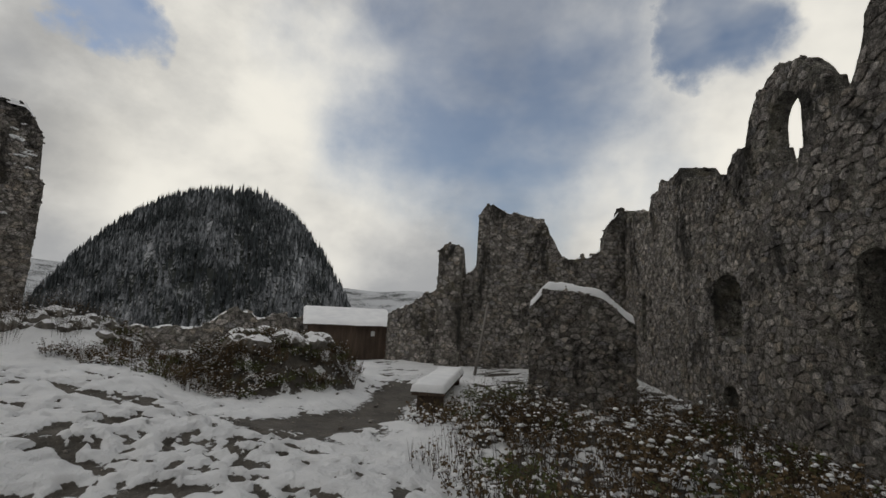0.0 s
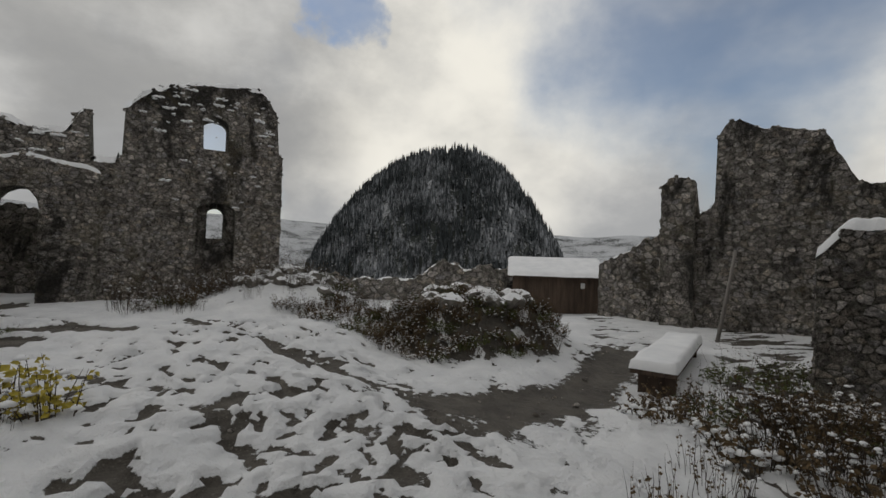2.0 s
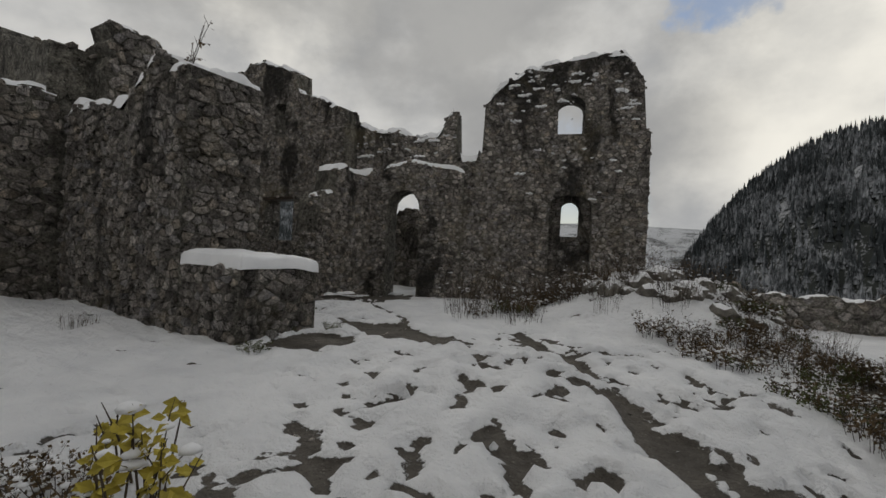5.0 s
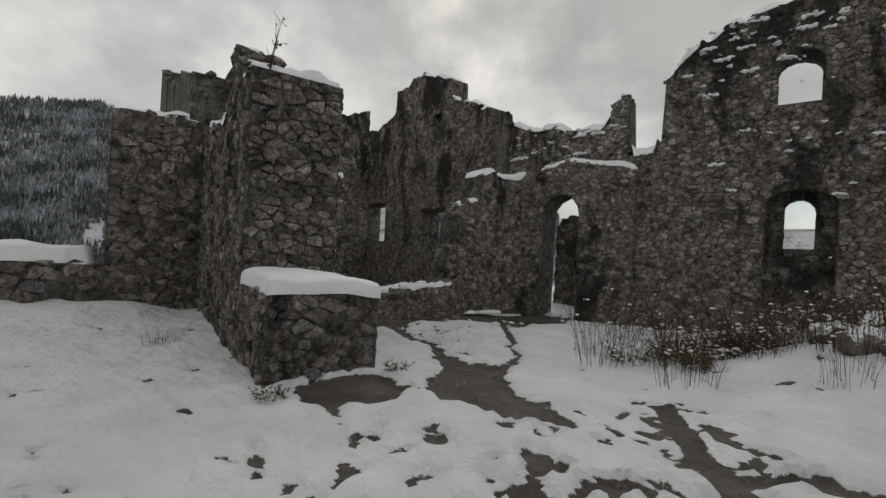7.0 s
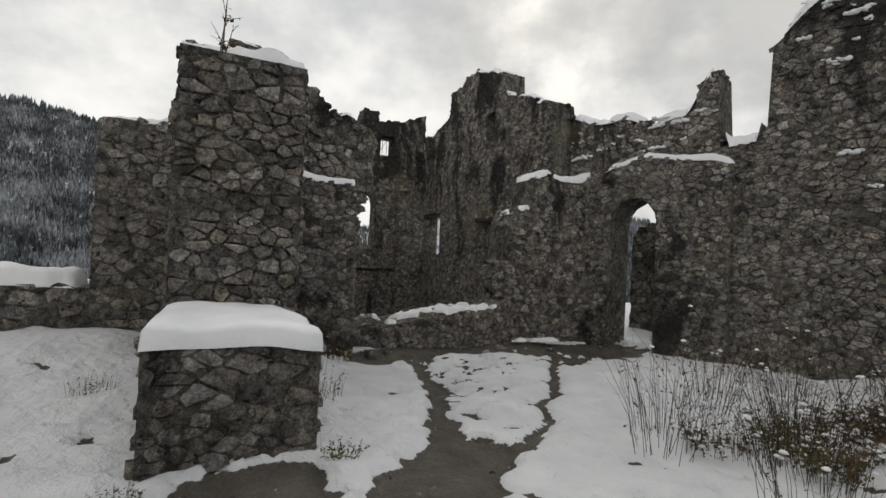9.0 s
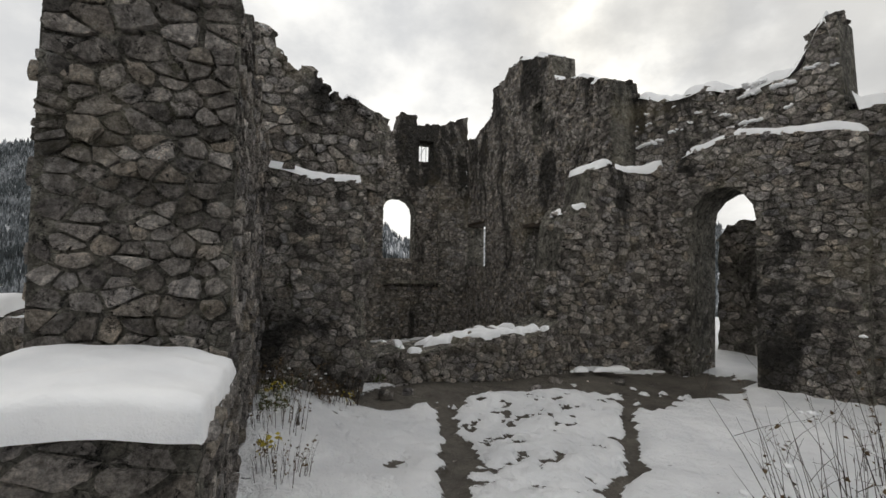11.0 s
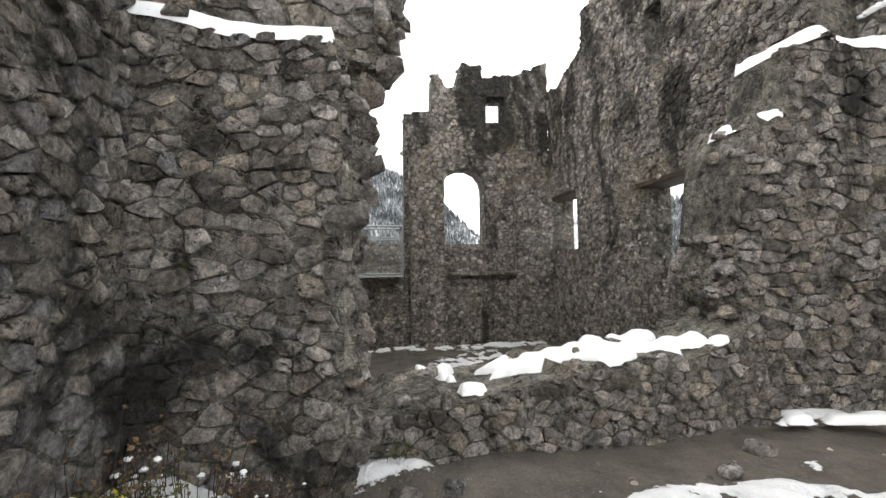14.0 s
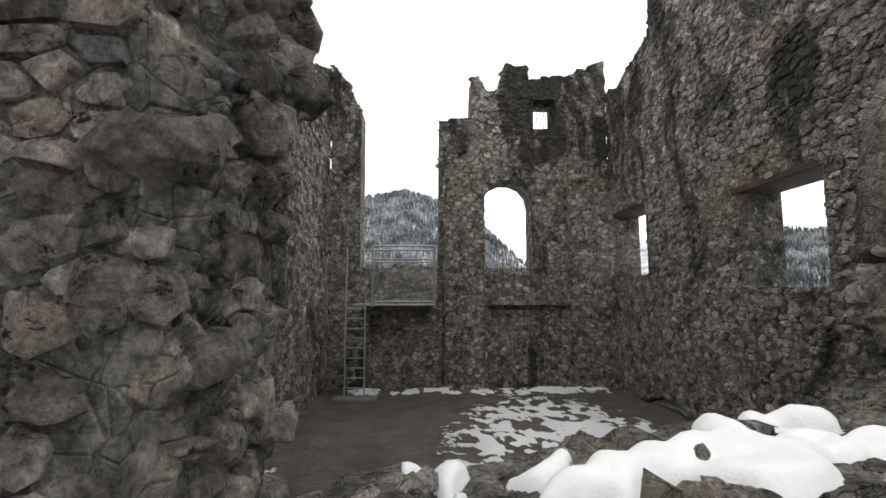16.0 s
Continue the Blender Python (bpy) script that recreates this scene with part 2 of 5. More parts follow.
GREY = [(0.153, 0.141, 0.134), (0.551, 0.507, 0.482), (0.275, 0.251, 0.235), (0.714, 0.665, 0.639), (0.367, 0.353, 0.367), (0.530, 0.468, 0.406), (0.204, 0.187, 0.181), (0.592, 0.552, 0.533)]
MAT = {
    "stone": stone_material("rubble_stone", GREY),
    "mortar": mortar_material("lime_mortar", (0.13, 0.122, 0.108), (0.36, 0.345, 0.31)),
    "core": mortar_material("wall_core", (0.17, 0.16, 0.14), (0.44, 0.42, 0.375)),
    "snow": snow_material(),
    "snowy_stone": snowy_stone_material(),
    "ground": ground_material(),
    "forest": forest_material("frosted_conifer", (0.032, 0.037, 0.039), (0.46, 0.475, 0.50), 0.1, 1.0),
    "white_forest": forest_material("snowy_conifer", (0.045, 0.052, 0.055), (0.46, 0.48, 0.51), 0.0, 0.9),
    "hillside": forest_material("snowy_hillside", (0.04, 0.044, 0.04), (0.5, 0.51, 0.53), 0.6, 1.4),
    "stem": simple("dry_stem", (0.035, 0.026, 0.018), (0.11, 0.08, 0.05), 9),
    "bark": simple("bush_twig", (0.02, 0.016, 0.012), (0.07, 0.05, 0.035), 9),
    "brown_leaf": simple("withered_leaf", (0.06, 0.042, 0.022), (0.16, 0.105, 0.05), 7),
    "yellow_leaf": simple("yellow_leaf", (0.30, 0.24, 0.03), (0.52, 0.42, 0.06), 11, 0.6),
    "green_leaf": simple("dull_green_leaf", (0.045, 0.06, 0.018), (0.12, 0.13, 0.03), 9, 0.6),
    "wood": simple("weathered_planks", (0.04, 0.028, 0.02), (0.115, 0.08, 0.058), 5, 0.8, 0.01, (1, 1, 0.15)),
    "grey_wood": simple("grey_wood", (0.10, 0.09, 0.08), (0.24, 0.22, 0.20), 5, 0.8, 0.01, (0.3, 0.3, 0.1)),
    "steel": simple("galvanised_steel", (0.22, 0.225, 0.23), (0.34, 0.345, 0.35), 14, 0.5, 0.002, None, 0.5),
    "paper": simple("white_board", (0.7, 0.7, 0.68), (0.8, 0.8, 0.78), 5),
    "brick": simple("red_brick", (0.16, 0.065, 0.045), (0.28, 0.13, 0.09), 12),
    "soil": simple("dark_soil", (0.022, 0.017, 0.012), (0.065, 0.05, 0.035), 6, 0.95, 0.04),
}
MAT["steel"].node_tree.nodes["Principled BSDF"].inputs["Metallic"].default_value = 0.35


# ---------------------------------------------------------------- mesh helpers
def mesh_object(name, verts, faces, material, parent=None, smooth=False):
    me = bpy.data.meshes.new(name)
    me.from_pydata([tuple(v) for v in verts], [], faces)
    me.materials.append(material)
    if smooth:
        me.polygons.foreach_set("use_smooth", [True] * len(me.polygons))
    ob = new(name, me)
    if parent is not None:
        ob.parent = parent
    return ob


def part(name, bm, material, parent, label=""):
    me = bpy.data.meshes.new(name)
    bm.to_mesh(me)
    bm.free()
    me.materials.append(material)
    ob = new(name, me)
    if parent is not None:
        ob.parent = parent
    if label:
        tagged(ob, label)
    return ob


def thing(name, at, label, category, group="", kind="", turn=0.0):
    e = new(name)
    e.empty_display_size = 0.2
    e.matrix_world = pose(*at, 0, 0, turn)
    return tagged(e, label, category, group, kind)


def box(bm, lo, hi, bevel=0.0, m=None):
    made = bmesh.ops.create_cube(bm, size=1.0)["verts"]
    for v in made:
        v.co = Vector([l + (c + 0.5) * (h - l) for l, h, c in zip(lo, hi, v.co)])
    if bevel:
        edges = list({e for v in made for e in v.link_edges})
        made = list({v for f in bmesh.ops.bevel(bm, geom=edges, offset=bevel, segments=1, affect="EDGES")["faces"] for v in f.verts} | {v for v in made if v.is_valid})
    if m is not None:
        for v in made:
            v.co = m @ v.co
    return made


def tube(verts, faces, pts, radii, sides=4):
    """Adds a thin tube along pts to lists of verts and faces."""
    start = len(verts)
    for i, p in enumerate(pts):
        d = (pts[min(i + 1, len(pts) - 1)] - pts[max(i - 1, 0)]).normalized()
        a = d.orthogonal().normalized()
        b = d.cross(a)
        for j in range(sides):
            w = 2 * math.pi * j / sides
            verts.append(p + (a * math.cos(w) + b * math.sin(w)) * radii[i])
    for i in range(len(pts) - 1):
        for j in range(sides):
            k = (j + 1) % sides
            faces.append((start + i * sides + j, start + i * sides + k, start + (i + 1) * sides + k, start + (i + 1) * sides + j))
    faces.append(tuple(start + j for j in reversed(range(sides))))
    faces.append(tuple(start + (len(pts) - 1) * sides + j for j in range(sides)))


def lerp_profile(prof):
    xs, zs = [p[0] for p in prof], [p[1] for p in prof]
    return lambda s: float(np.interp(s, xs, zs))


# ---------------------------------------------------------------- ground
SPOTS = np.array([
    (0, 0, -.25), (1.0, 2.2, -.2), (0.8, 4.3, -.28), (-0.2, 7.0, .02), (-0.9, 8.3, .16), (-2.7, 9.3, .08), (-4.2, 9.8, -.04), (-6.8, 10.6, -.2),
    (-0.8, 6.4, .0), (0.5, 7.3, -.12), (2.1, 7.8, -.42), (0.3, 9.4, .0), (-3.6, 8.3, .06), (-8.3, 5.5, .3), (-7.2, 8.6, .12), (-8, 10, -.1),
    (-8.4, 13.2, -.22), (-7.7, 15.6, -.35), (-5.5, 16.6, -.3), (-3.2, 13, .02), (-4.5, 14.6, -.15), (-2.5, 17.5, .1), (5.5, 7.2, -.75), (4.0, 5.5, -.55),
    (8, 12.6, -.62), (13, 13.2, -.75), (11, 15.8, -.7), (10.4, 18, -.95), (13.9, 6.2, -.7), (10.2, 2.9, -.8), (8.6, 1.4, -.8), (8.4, 6, -.65),
    (4.5, 3, -.7), (3, 8.5, -.5), (5, 14, -.6), (0, 15.5, .0), (2, 19, -.8), (-1, -5, -.3), (-5, 0, .2), (5, -3, -.7)])


def base_height(x, y):
    """The bare ground's height, from spot heights, falling away outside the ruin."""
    x, y = np.asarray(x, float), np.asarray(y, float)
    w = 1.0 / (((x[..., None] - SPOTS[:, 0]) ** 2 + (y[..., None] - SPOTS[:, 1]) ** 2) ** 1.6 + 0.08)
    z = (w * SPOTS[:, 2]).sum(-1) / w.sum(-1)
    mound = 0.95 * np.exp(-(((x + 0.1) / 1.7) ** 2 + ((y - 13.3) / 1.6) ** 2))
    mound += 1.0 * np.exp(-((((x - 4.0) * 0.94 + (y - 10.5) * 0.34) / 1.75) ** 4 + (((y - 10.5) * 0.94 - (x - 4.0) * 0.34) / 1.15) ** 4))
    z = z + mound
    room = np.clip(np.minimum(np.minimum(x + 18.2, -9.2 - x), np.minimum(y - 7.8, 15.6 - y)) / 0.25 + 0.5, 0, 1)
    z = z * (1 - room) + room * -1.0
    far = np.hypot((x + 1) / 1.15, y - 8.5)
    drop = np.clip(far - 21, 0, None)
    return z - 0.55 * drop ** 1.08 * np.exp(-drop / 900)


def near_line(x, y, pts):
    d = np.full(np.shape(x), 1e9)
    for (x0, y0), (x1, y1) in zip(pts, pts[1:]):
        dx, dy = x1 - x0, y1 - y0
        t = np.clip(((x - x0) * dx + (y - y0) * dy) / (dx * dx + dy * dy), 0, 1)
        d = np.minimum(d, np.hypot(x - x0 - t * dx, y - y0 - t * dy))
    return d


def value_noise(x, y, scale, seed):
    """Smooth random values over the plane, 0 to 1."""
    rng = np.random.default_rng(seed)
    table = rng.random((128, 128))
    u, v = np.asarray(x) * scale + 1000.0, np.asarray(y) * scale + 1000.0
    i, j = np.floor(u).astype(int), np.floor(v).astype(int)
    f, g = u - i, v - j
    f, g = f * f * (3 - 2 * f), g * g * (3 - 2 * g)
    at = lambda a, b: table[a % 128, b % 128]  # noqa: E731
    return (at(i, j) * (1 - f) + at(i + 1, j) * f) * (1 - g) + (at(i, j + 1) * (1 - f) + at(i + 1, j + 1) * f) * g


def fractal(x, y, scale, seed):
    return sum(value_noise(x, y, scale * 2 ** k, seed + k) / 2 ** k for k in range(4)) / 1.875


EAST_PATH = [(2.2, 6.1), (3.3, 6.4), (4.5, 7.1), (5.6, 8.2), (7.0, 9.4)]
FAR_PATH = [(6.4, 8.9), (7.8, 10.4), (9.4, 13.0), (10.5, 16)]
STRIPS = [[(-1.8, 10.6), (-0.76, 9.5), (-0.35, 8.9)], [(-0.18, 8.5), (0.2, 7.9), (0.6, 7.4)], [(0.8, 7.3), (1.5, 6.6), (2.4, 6.1)]]
BARE_WAY = [(-1.9, 9.5), (-2.65, 9.62), (-3.96, 10.9), (-5.1, 12.1), (-6.4, 13.2), (-7.3, 15.7), (-7.6, 16.8), (-8.8, 16.4), (-8.6, 10.4), (-7.0, 10.7), (-4.9, 10.2), (-4.35, 9.85), (-3.2, 9.05), (-2.7, 8.95)]
SNOW_ISLAND = [(-3.9, 9.95), (-3.75, 10.5), (-5.0, 11.75), (-6.7, 13.2), (-7.5, 13.4), (-7.75, 12.0), (-7.2, 10.95), (-5.2, 10.55)]
FOOT_OF_WALL = [(-7.6, 10.2), (-8.0, 11.5), (-8.3, 13.2), (-8.2, 14.6), (-7.6, 15.8)]


def within(x, y, pts):
    """How far a place lies inside an outline on the ground; negative outside."""
    hit = np.zeros(np.shape(x), bool)
    for (x0, y0), (x1, y1) in zip(pts, pts[1:] + pts[:1]):
        if y0 != y1:
            hit ^= ((y0 > y) != (y1 > y)) & (x < (x1 - x0) * (y - y0) / (y1 - y0) + x0)
    return np.where(hit, 1.0, -1.0) * near_line(x, y, pts + pts[:1])


def step_marks():
    """Footprints across the snow field: place, half length, half width, way."""
    rng = np.random.default_rng(17)
    out = []
    for x0, y0, x1, y1, n, wide in ((-1.8, 10.4, 2.3, 6.0, 70, 0.5), (-3.0, 9.3, 1.6, 3.6, 80, 0.8), (0.2, 2.2, 1.2, 7.2, 70, 0.8), (-2.2, 6.0, 2.6, 5.2, 60, 0.9), (-0.8, 3.2, 3.4, 6.4, 60, 0.5), (-5.2, 8.6, -2.0, 7.6, 14, 0.4)):
        f = rng.random(n)
        way = math.atan2(y1 - y0, x1 - x0)
        for k in range(n):
            out.append((x0 + (x1 - x0) * f[k] + rng.normal(0, wide * 0.6), y0 + (y1 - y0) * f[k] + rng.normal(0, wide * 0.6), rng.uniform(0.05, 0.14), rng.uniform(0.035, 0.065), way + rng.normal(0, 0.5)))
    return np.array(out)


MARKS = step_marks()


def footprints(x, y):
    """1 in the middle of a footprint, 0 outside."""
    xf, yf = np.ravel(x), np.ravel(y)
    res = np.zeros(xf.shape)
    todo = np.nonzero((xf > -6.5) & (xf < 5) & (yf > 0.5) & (yf < 12))[0]
    c, s = np.cos(MARKS[:, 4]), np.sin(MARKS[:, 4])
    for i in range(0, len(todo), 4096):
        k = todo[i:i + 4096]
        dx, dy = xf[k, None] - MARKS[:, 0], yf[k, None] - MARKS[:, 1]
        q = ((dx * c + dy * s) / MARKS[:, 2]) ** 2 + ((dy * c - dx * s) / MARKS[:, 3]) ** 2
        res[k] = np.clip(1.45 - 0.75 * q.min(1), 0, 1)
    return res.reshape(np.shape(x))


def snow_cover(x, y):
    """How much of the ground lies under snow, 0 to 1: worn away on the paths and in footprints."""
    n = fractal(x, y, 1.3, 3)
    n2 = fractal(x * 0.85 + y * 0.5, y * 0.85 - x * 0.5, 2.6, 11)
    worn = np.zeros(np.shape(x))
    core = near_line(x, y, EAST_PATH)
    worn = np.maximum(worn, np.clip(1.35 - core / 0.6, 0, 1.1) * (0.55 + 0.9 * n))
    worn = np.maximum(worn, np.clip(1.0 - core / 2.0, 0, 1) * np.clip((n2 - 0.52) * 9, 0, 1))
    for s in STRIPS:
        worn = np.maximum(worn, np.clip(1.5 - near_line(x, y, s) / 0.11, 0, 1) * np.clip(0.35 + 1.1 * n2, 0, 1))
    n3 = fractal(x * 0.8 - y * 0.6, y * 0.8 + x * 0.6, 5.2, 23)
    field = np.clip(1.3 - np.hypot((x - 0.5 - 0.22 * (5.5 - y)) / 1.9, (y - 6.0) / 5.2), 0, 1) * 2.0
    worn = np.maximum(worn, np.clip((n3 - 0.625 + 0.045 * np.clip(field, 0, 1)) * 18, 0, 1) * np.clip(field, 0, 1))
    worn = np.maximum(worn, np.clip((n2 - 0.69) * 16, 0, 1) * np.clip(field, 0, 1))
    worn = np.maximum(worn, np.clip((n3 - 0.71) * 14, 0, 1) * np.clip(2.2 - np.hypot(x + 1.5, y - 7.5) / 4, 0, 1))
    ragged = 0.45 * (n - 0.5) + 0.25 * (n3 - 0.5)
    way = np.clip(0.5 + (within(x, y, BARE_WAY) + ragged) / 0.07, 0, 1)
    isle = np.clip(0.5 + (within(x, y, SNOW_ISLAND) + ragged) / 0.10, 0, 1)
    streaky = fractal(x * 2.2 + y * 1.6, y * 2.2 - x * 1.6, 2.6, 29)
    isle = isle * (1 - np.clip((streaky - 0.56) * 14, 0, 1) * np.clip(0.2 - 0.35 * (x + 4.0), 0.35, 1))
    crumbs = np.clip((streaky - 0.69) * 16, 0, 1) * np.clip((-5.5 - x) * 0.8, 0, 1)
    worn = np.maximum(worn, way * (1 - np.maximum(isle, crumbs)))
    apron = np.clip(0.5 + (within(x, y, [(-3.9, 7.8), (-3.35, 7.9), (-2.95, 8.25), (-3.1, 8.6), (-3.3, 8.85), (-3.9, 8.85)]) + ragged) / 0.07, 0, 1)
    worn = np.maximum(worn, apron)
    trail = near_line(x, y, FAR_PATH)
    worn = np.maximum(worn, np.clip(1.7 - trail / 0.7, 0, 1) * np.clip((streaky - 0.47) * 10, 0, 1))
    f = near_line(x, y, FOOT_OF_WALL)
    worn = np.maximum(worn, np.clip(1.6 - f / 0.36, 0, 1) * (0.6 + 0.6 * n))
    worn = np.maximum(worn, footprints(x, y) * (0.5 + 0.5 * n3))
    thick = np.clip((x - 3.6) / 0.8, 0, 1) * np.clip((1.02 * x + 0.2 - y) / 0.6, 0, 1) * np.clip((core - 0.8) / 0.4, 0, 1) * (x < 14)
    worn = np.maximum(worn, thick * np.clip((n3 - 0.41) * 7, 0, 1))
    room = (x < -9.2) & (x > -18) & (y > 7.9) & (y < 15.3)
    drift = np.clip(1.6 - np.hypot((x + 13.2) / 3.0, (y - 12.7) / 1.6), 0, 1) + np.clip(1.4 - near_line(x, y, [(-17.4, 9), (-17.3, 14.5)]) / 0.35, 0, 1) + np.clip(1.2 - near_line(x, y, [(-9.6, 9), (-12.5, 8.4)]) / 0.5, 0, 1)
    worn = np.where(room, 1 - np.clip(drift, 0, 1) * np.clip((n3 - 0.42) * 9, 0, 1), worn)
    scrub = 1.5 * np.exp(-((((x - 4.0) * 0.94 + (y - 10.4) * 0.34) / 2.1) ** 4 + (((y - 10.4) * 0.94 - (x - 4.0) * 0.34) / 1.45) ** 4))
    worn = np.maximum(worn, np.clip(scrub, 0, 1) * np.clip((n2 - 0.28) * 6, 0, 1))
    return np.clip(1 - worn, 0, 1)


def trodden(x, y):
    """Where feet have churned the snow field."""
    field = np.clip(1.5 - np.hypot((x - 0.4 - 0.2 * (5.5 - y)) / 2.4, (y - 6.0) / 5.6), 0, 1)
    return np.maximum(field, 0.8 * np.clip(1.6 - np.hypot((x + 2.2) / 2.6, (y - 8.6) / 2.6), 0, 1))


def ground_z(x, y):
    x, y = np.asarray(x, float), np.asarray(y, float)
    s = snow_cover(x, y)
    near = np.clip(3 - np.hypot(x + 1, y - 8) / 12, 0, 1)
    return base_height(x, y) + near * (0.085 * s * (0.6 + 0.6 * fractal(x, y, 0.8, 31)) + 0.10 * (fractal(x, y, 0.9, 41) - 0.5) + 0.10 * (fractal(x, y, 3.1, 51) - 0.5) * s + 0.11 * trodden(x, y) * (fractal(x, y, 5.5, 57) - 0.5) * s)


def axis(lo, hi, step, reach, more=()):
    inner = list(more) + list(np.arange(lo, hi, step))
    lo = inner[0]
    out, d = [], step
    p = hi
    while p < reach:
        out.append(p)
        d *= 1.12
        p += d
    low, d, p = [], step, lo
    while p > -reach:
        d *= 1.12
        p -= d
        low.append(p)
    return np.array(low[::-1] + inner + out)


def make_ground():
    xs, ys = axis(-9.0, 6.0, 0.05, 1800, np.arange(-18.0, -9.04, 0.1)), axis(2.5, 14.8, 0.05, 1800)
    X, Y = np.meshgrid(xs, ys, indexing="xy")
    Z = ground_z(X, Y)
    S = snow_cover(X, Y)
    nx, ny = len(xs), len(ys)
    me = bpy.data.meshes.new("ground")
    idx = np.arange(nx * ny).reshape(ny, nx)
    quads = np.stack([idx[:-1, :-1], idx[:-1, 1:], idx[1:, 1:], idx[1:, :-1]], -1).reshape(-1, 4)
    me.vertices.add(nx * ny)
    me.vertices.foreach_set("co", np.stack([X, Y, Z], -1).ravel())
    me.loops.add(len(quads) * 4)
    me.loops.foreach_set("vertex_index", quads.ravel())
    me.polygons.add(len(quads))
    me.polygons.foreach_set("loop_start", np.arange(0, len(quads) * 4, 4))
    me.polygons.foreach_set("use_smooth", np.ones(len(quads), bool))
    me.update(calc_edges=True)
    a = me.attributes.new("snow", "FLOAT", "POINT")
    a.data.foreach_set("value", S.ravel())
    me.materials.append(MAT["ground"])
    tagged(new("ground", me), "trampled snow over wet brown earth and gravel", "ground", kind="structure")


make_ground()


# ---------------------------------------------------------------- rubble walls
class Frame:
    """A wall's upright plane: from a to b in plan, its front to the right of that way."""

    def __init__(self, a, b):
        self.a, self.b = Vector((*a, 0)), Vector((*b, 0))
        self.u = (self.b - self.a).normalized()
        self.n = Vector((self.u.y, -self.u.x, 0))
        self.length = (self.b - self.a).length

    def at(self, s, z, out=0.0):
        return self.a + self.u * s + self.n * out + Vector((0, 0, z))


def arch(s0, s1, z0, z1, rise=None, steps=7):
    """The outline of an opening with a round or flat head, counter-clockwise."""
    rise = (s1 - s0) / 2 if rise is None else rise
    pts = [(s0, z0), (s1, z0)]
    if rise <= 0:
        return pts + [(s1, z1), (s0, z1)]
    c, r = (s0 + s1) / 2, (s1 - s0) / 2
    return pts + [(c + r * math.cos(math.pi * i / steps), z1 - rise + rise * math.sin(math.pi * i / steps)) for i in range(steps + 1)]


def roughened(pts, amount, rng):
    return [(s + rng.uniform(-amount, amount), z + rng.uniform(-amount, amount)) for s, z in pts]


def inside(poly, s, z):
    hit, n = False, len(poly)
    for i in range(n):
        (s0, z0), (s1, z1) = poly[i], poly[(i + 1) % n]
        if (z0 > z) != (z1 > z) and s < (s1 - s0) * (z - z0) / (z1 - z0) + s0:
            hit = not hit
    return hit


def clip_half(poly, px, pz, nx, nz):
    """Keeps of a polygon what lies on the side of (px, pz) from which (nx, nz) points away."""
    out, n = [], len(poly)
    for i in range(n):
        a, b = poly[i], poly[(i + 1) % n]
        da, db = (a[0] - px) * nx + (a[1] - pz) * nz, (b[0] - px) * nx + (b[1] - pz) * nz
        if da <= 0:
            out.append(a)
        if (da < 0 < db) or (db < 0 < da):
            t = da / (da - db)
            out.append((a[0] + (b[0] - a[0]) * t, a[1] + (b[1] - a[1]) * t))
    return out


def cells(s0, s1, z0, z1, size, rng, squash=1.5):
    """Irregular stone outlines that fill a rectangle, with their middles."""
    dx, dz = size, size / squash
    nx, nz = max(2, round((s1 - s0) / dx)), max(2, round((z1 - z0) / dz))
    dx, dz = (s1 - s0) / nx, (z1 - z0) / nz
    seeds = {}
    for j in range(-1, nz + 1):
        for i in range(-1, nx + 1):
            if rng.random() < 0.06 + 0.34 * (0.5 + 0.9 * noise.noise(Vector((i * 0.23, j * 0.23, size * 50 + s0)))):
                continue
            off = 0.5 if j % 2 else 0.0
            seeds[i, j] = (s0 + (i + 0.25 + off + rng.uniform(-0.42, 0.42)) * dx, z0 + (j + 0.5 + rng.uniform(-0.4, 0.4)) * dz)
    for (i, j), (cx, cz) in seeds.items():
        poly = [(cx - 1.6 * dx, cz - 1.6 * dz), (cx + 1.6 * dx, cz - 1.6 * dz), (cx + 1.6 * dx, cz + 1.6 * dz), (cx - 1.6 * dx, cz + 1.6 * dz)]
        for dj in (0, 1, -1, 2, -2, 3, -3):
            for di in (0, 1, -1, 2, -2, 3, -3):
                o = seeds.get((i + di, j + dj))
                if o is None or (di == 0 and dj == 0):
                    continue
                ex, ez = o[0] - cx, (o[1] - cz) * squash * squash
                poly = clip_half(poly, (cx + o[0]) / 2, (cz + o[1]) / 2, ex, ez)
                if len(poly) < 3:
                    break
            if len(poly) < 3:
                break
        if len(poly) >= 3:
            yield (cx, cz), poly


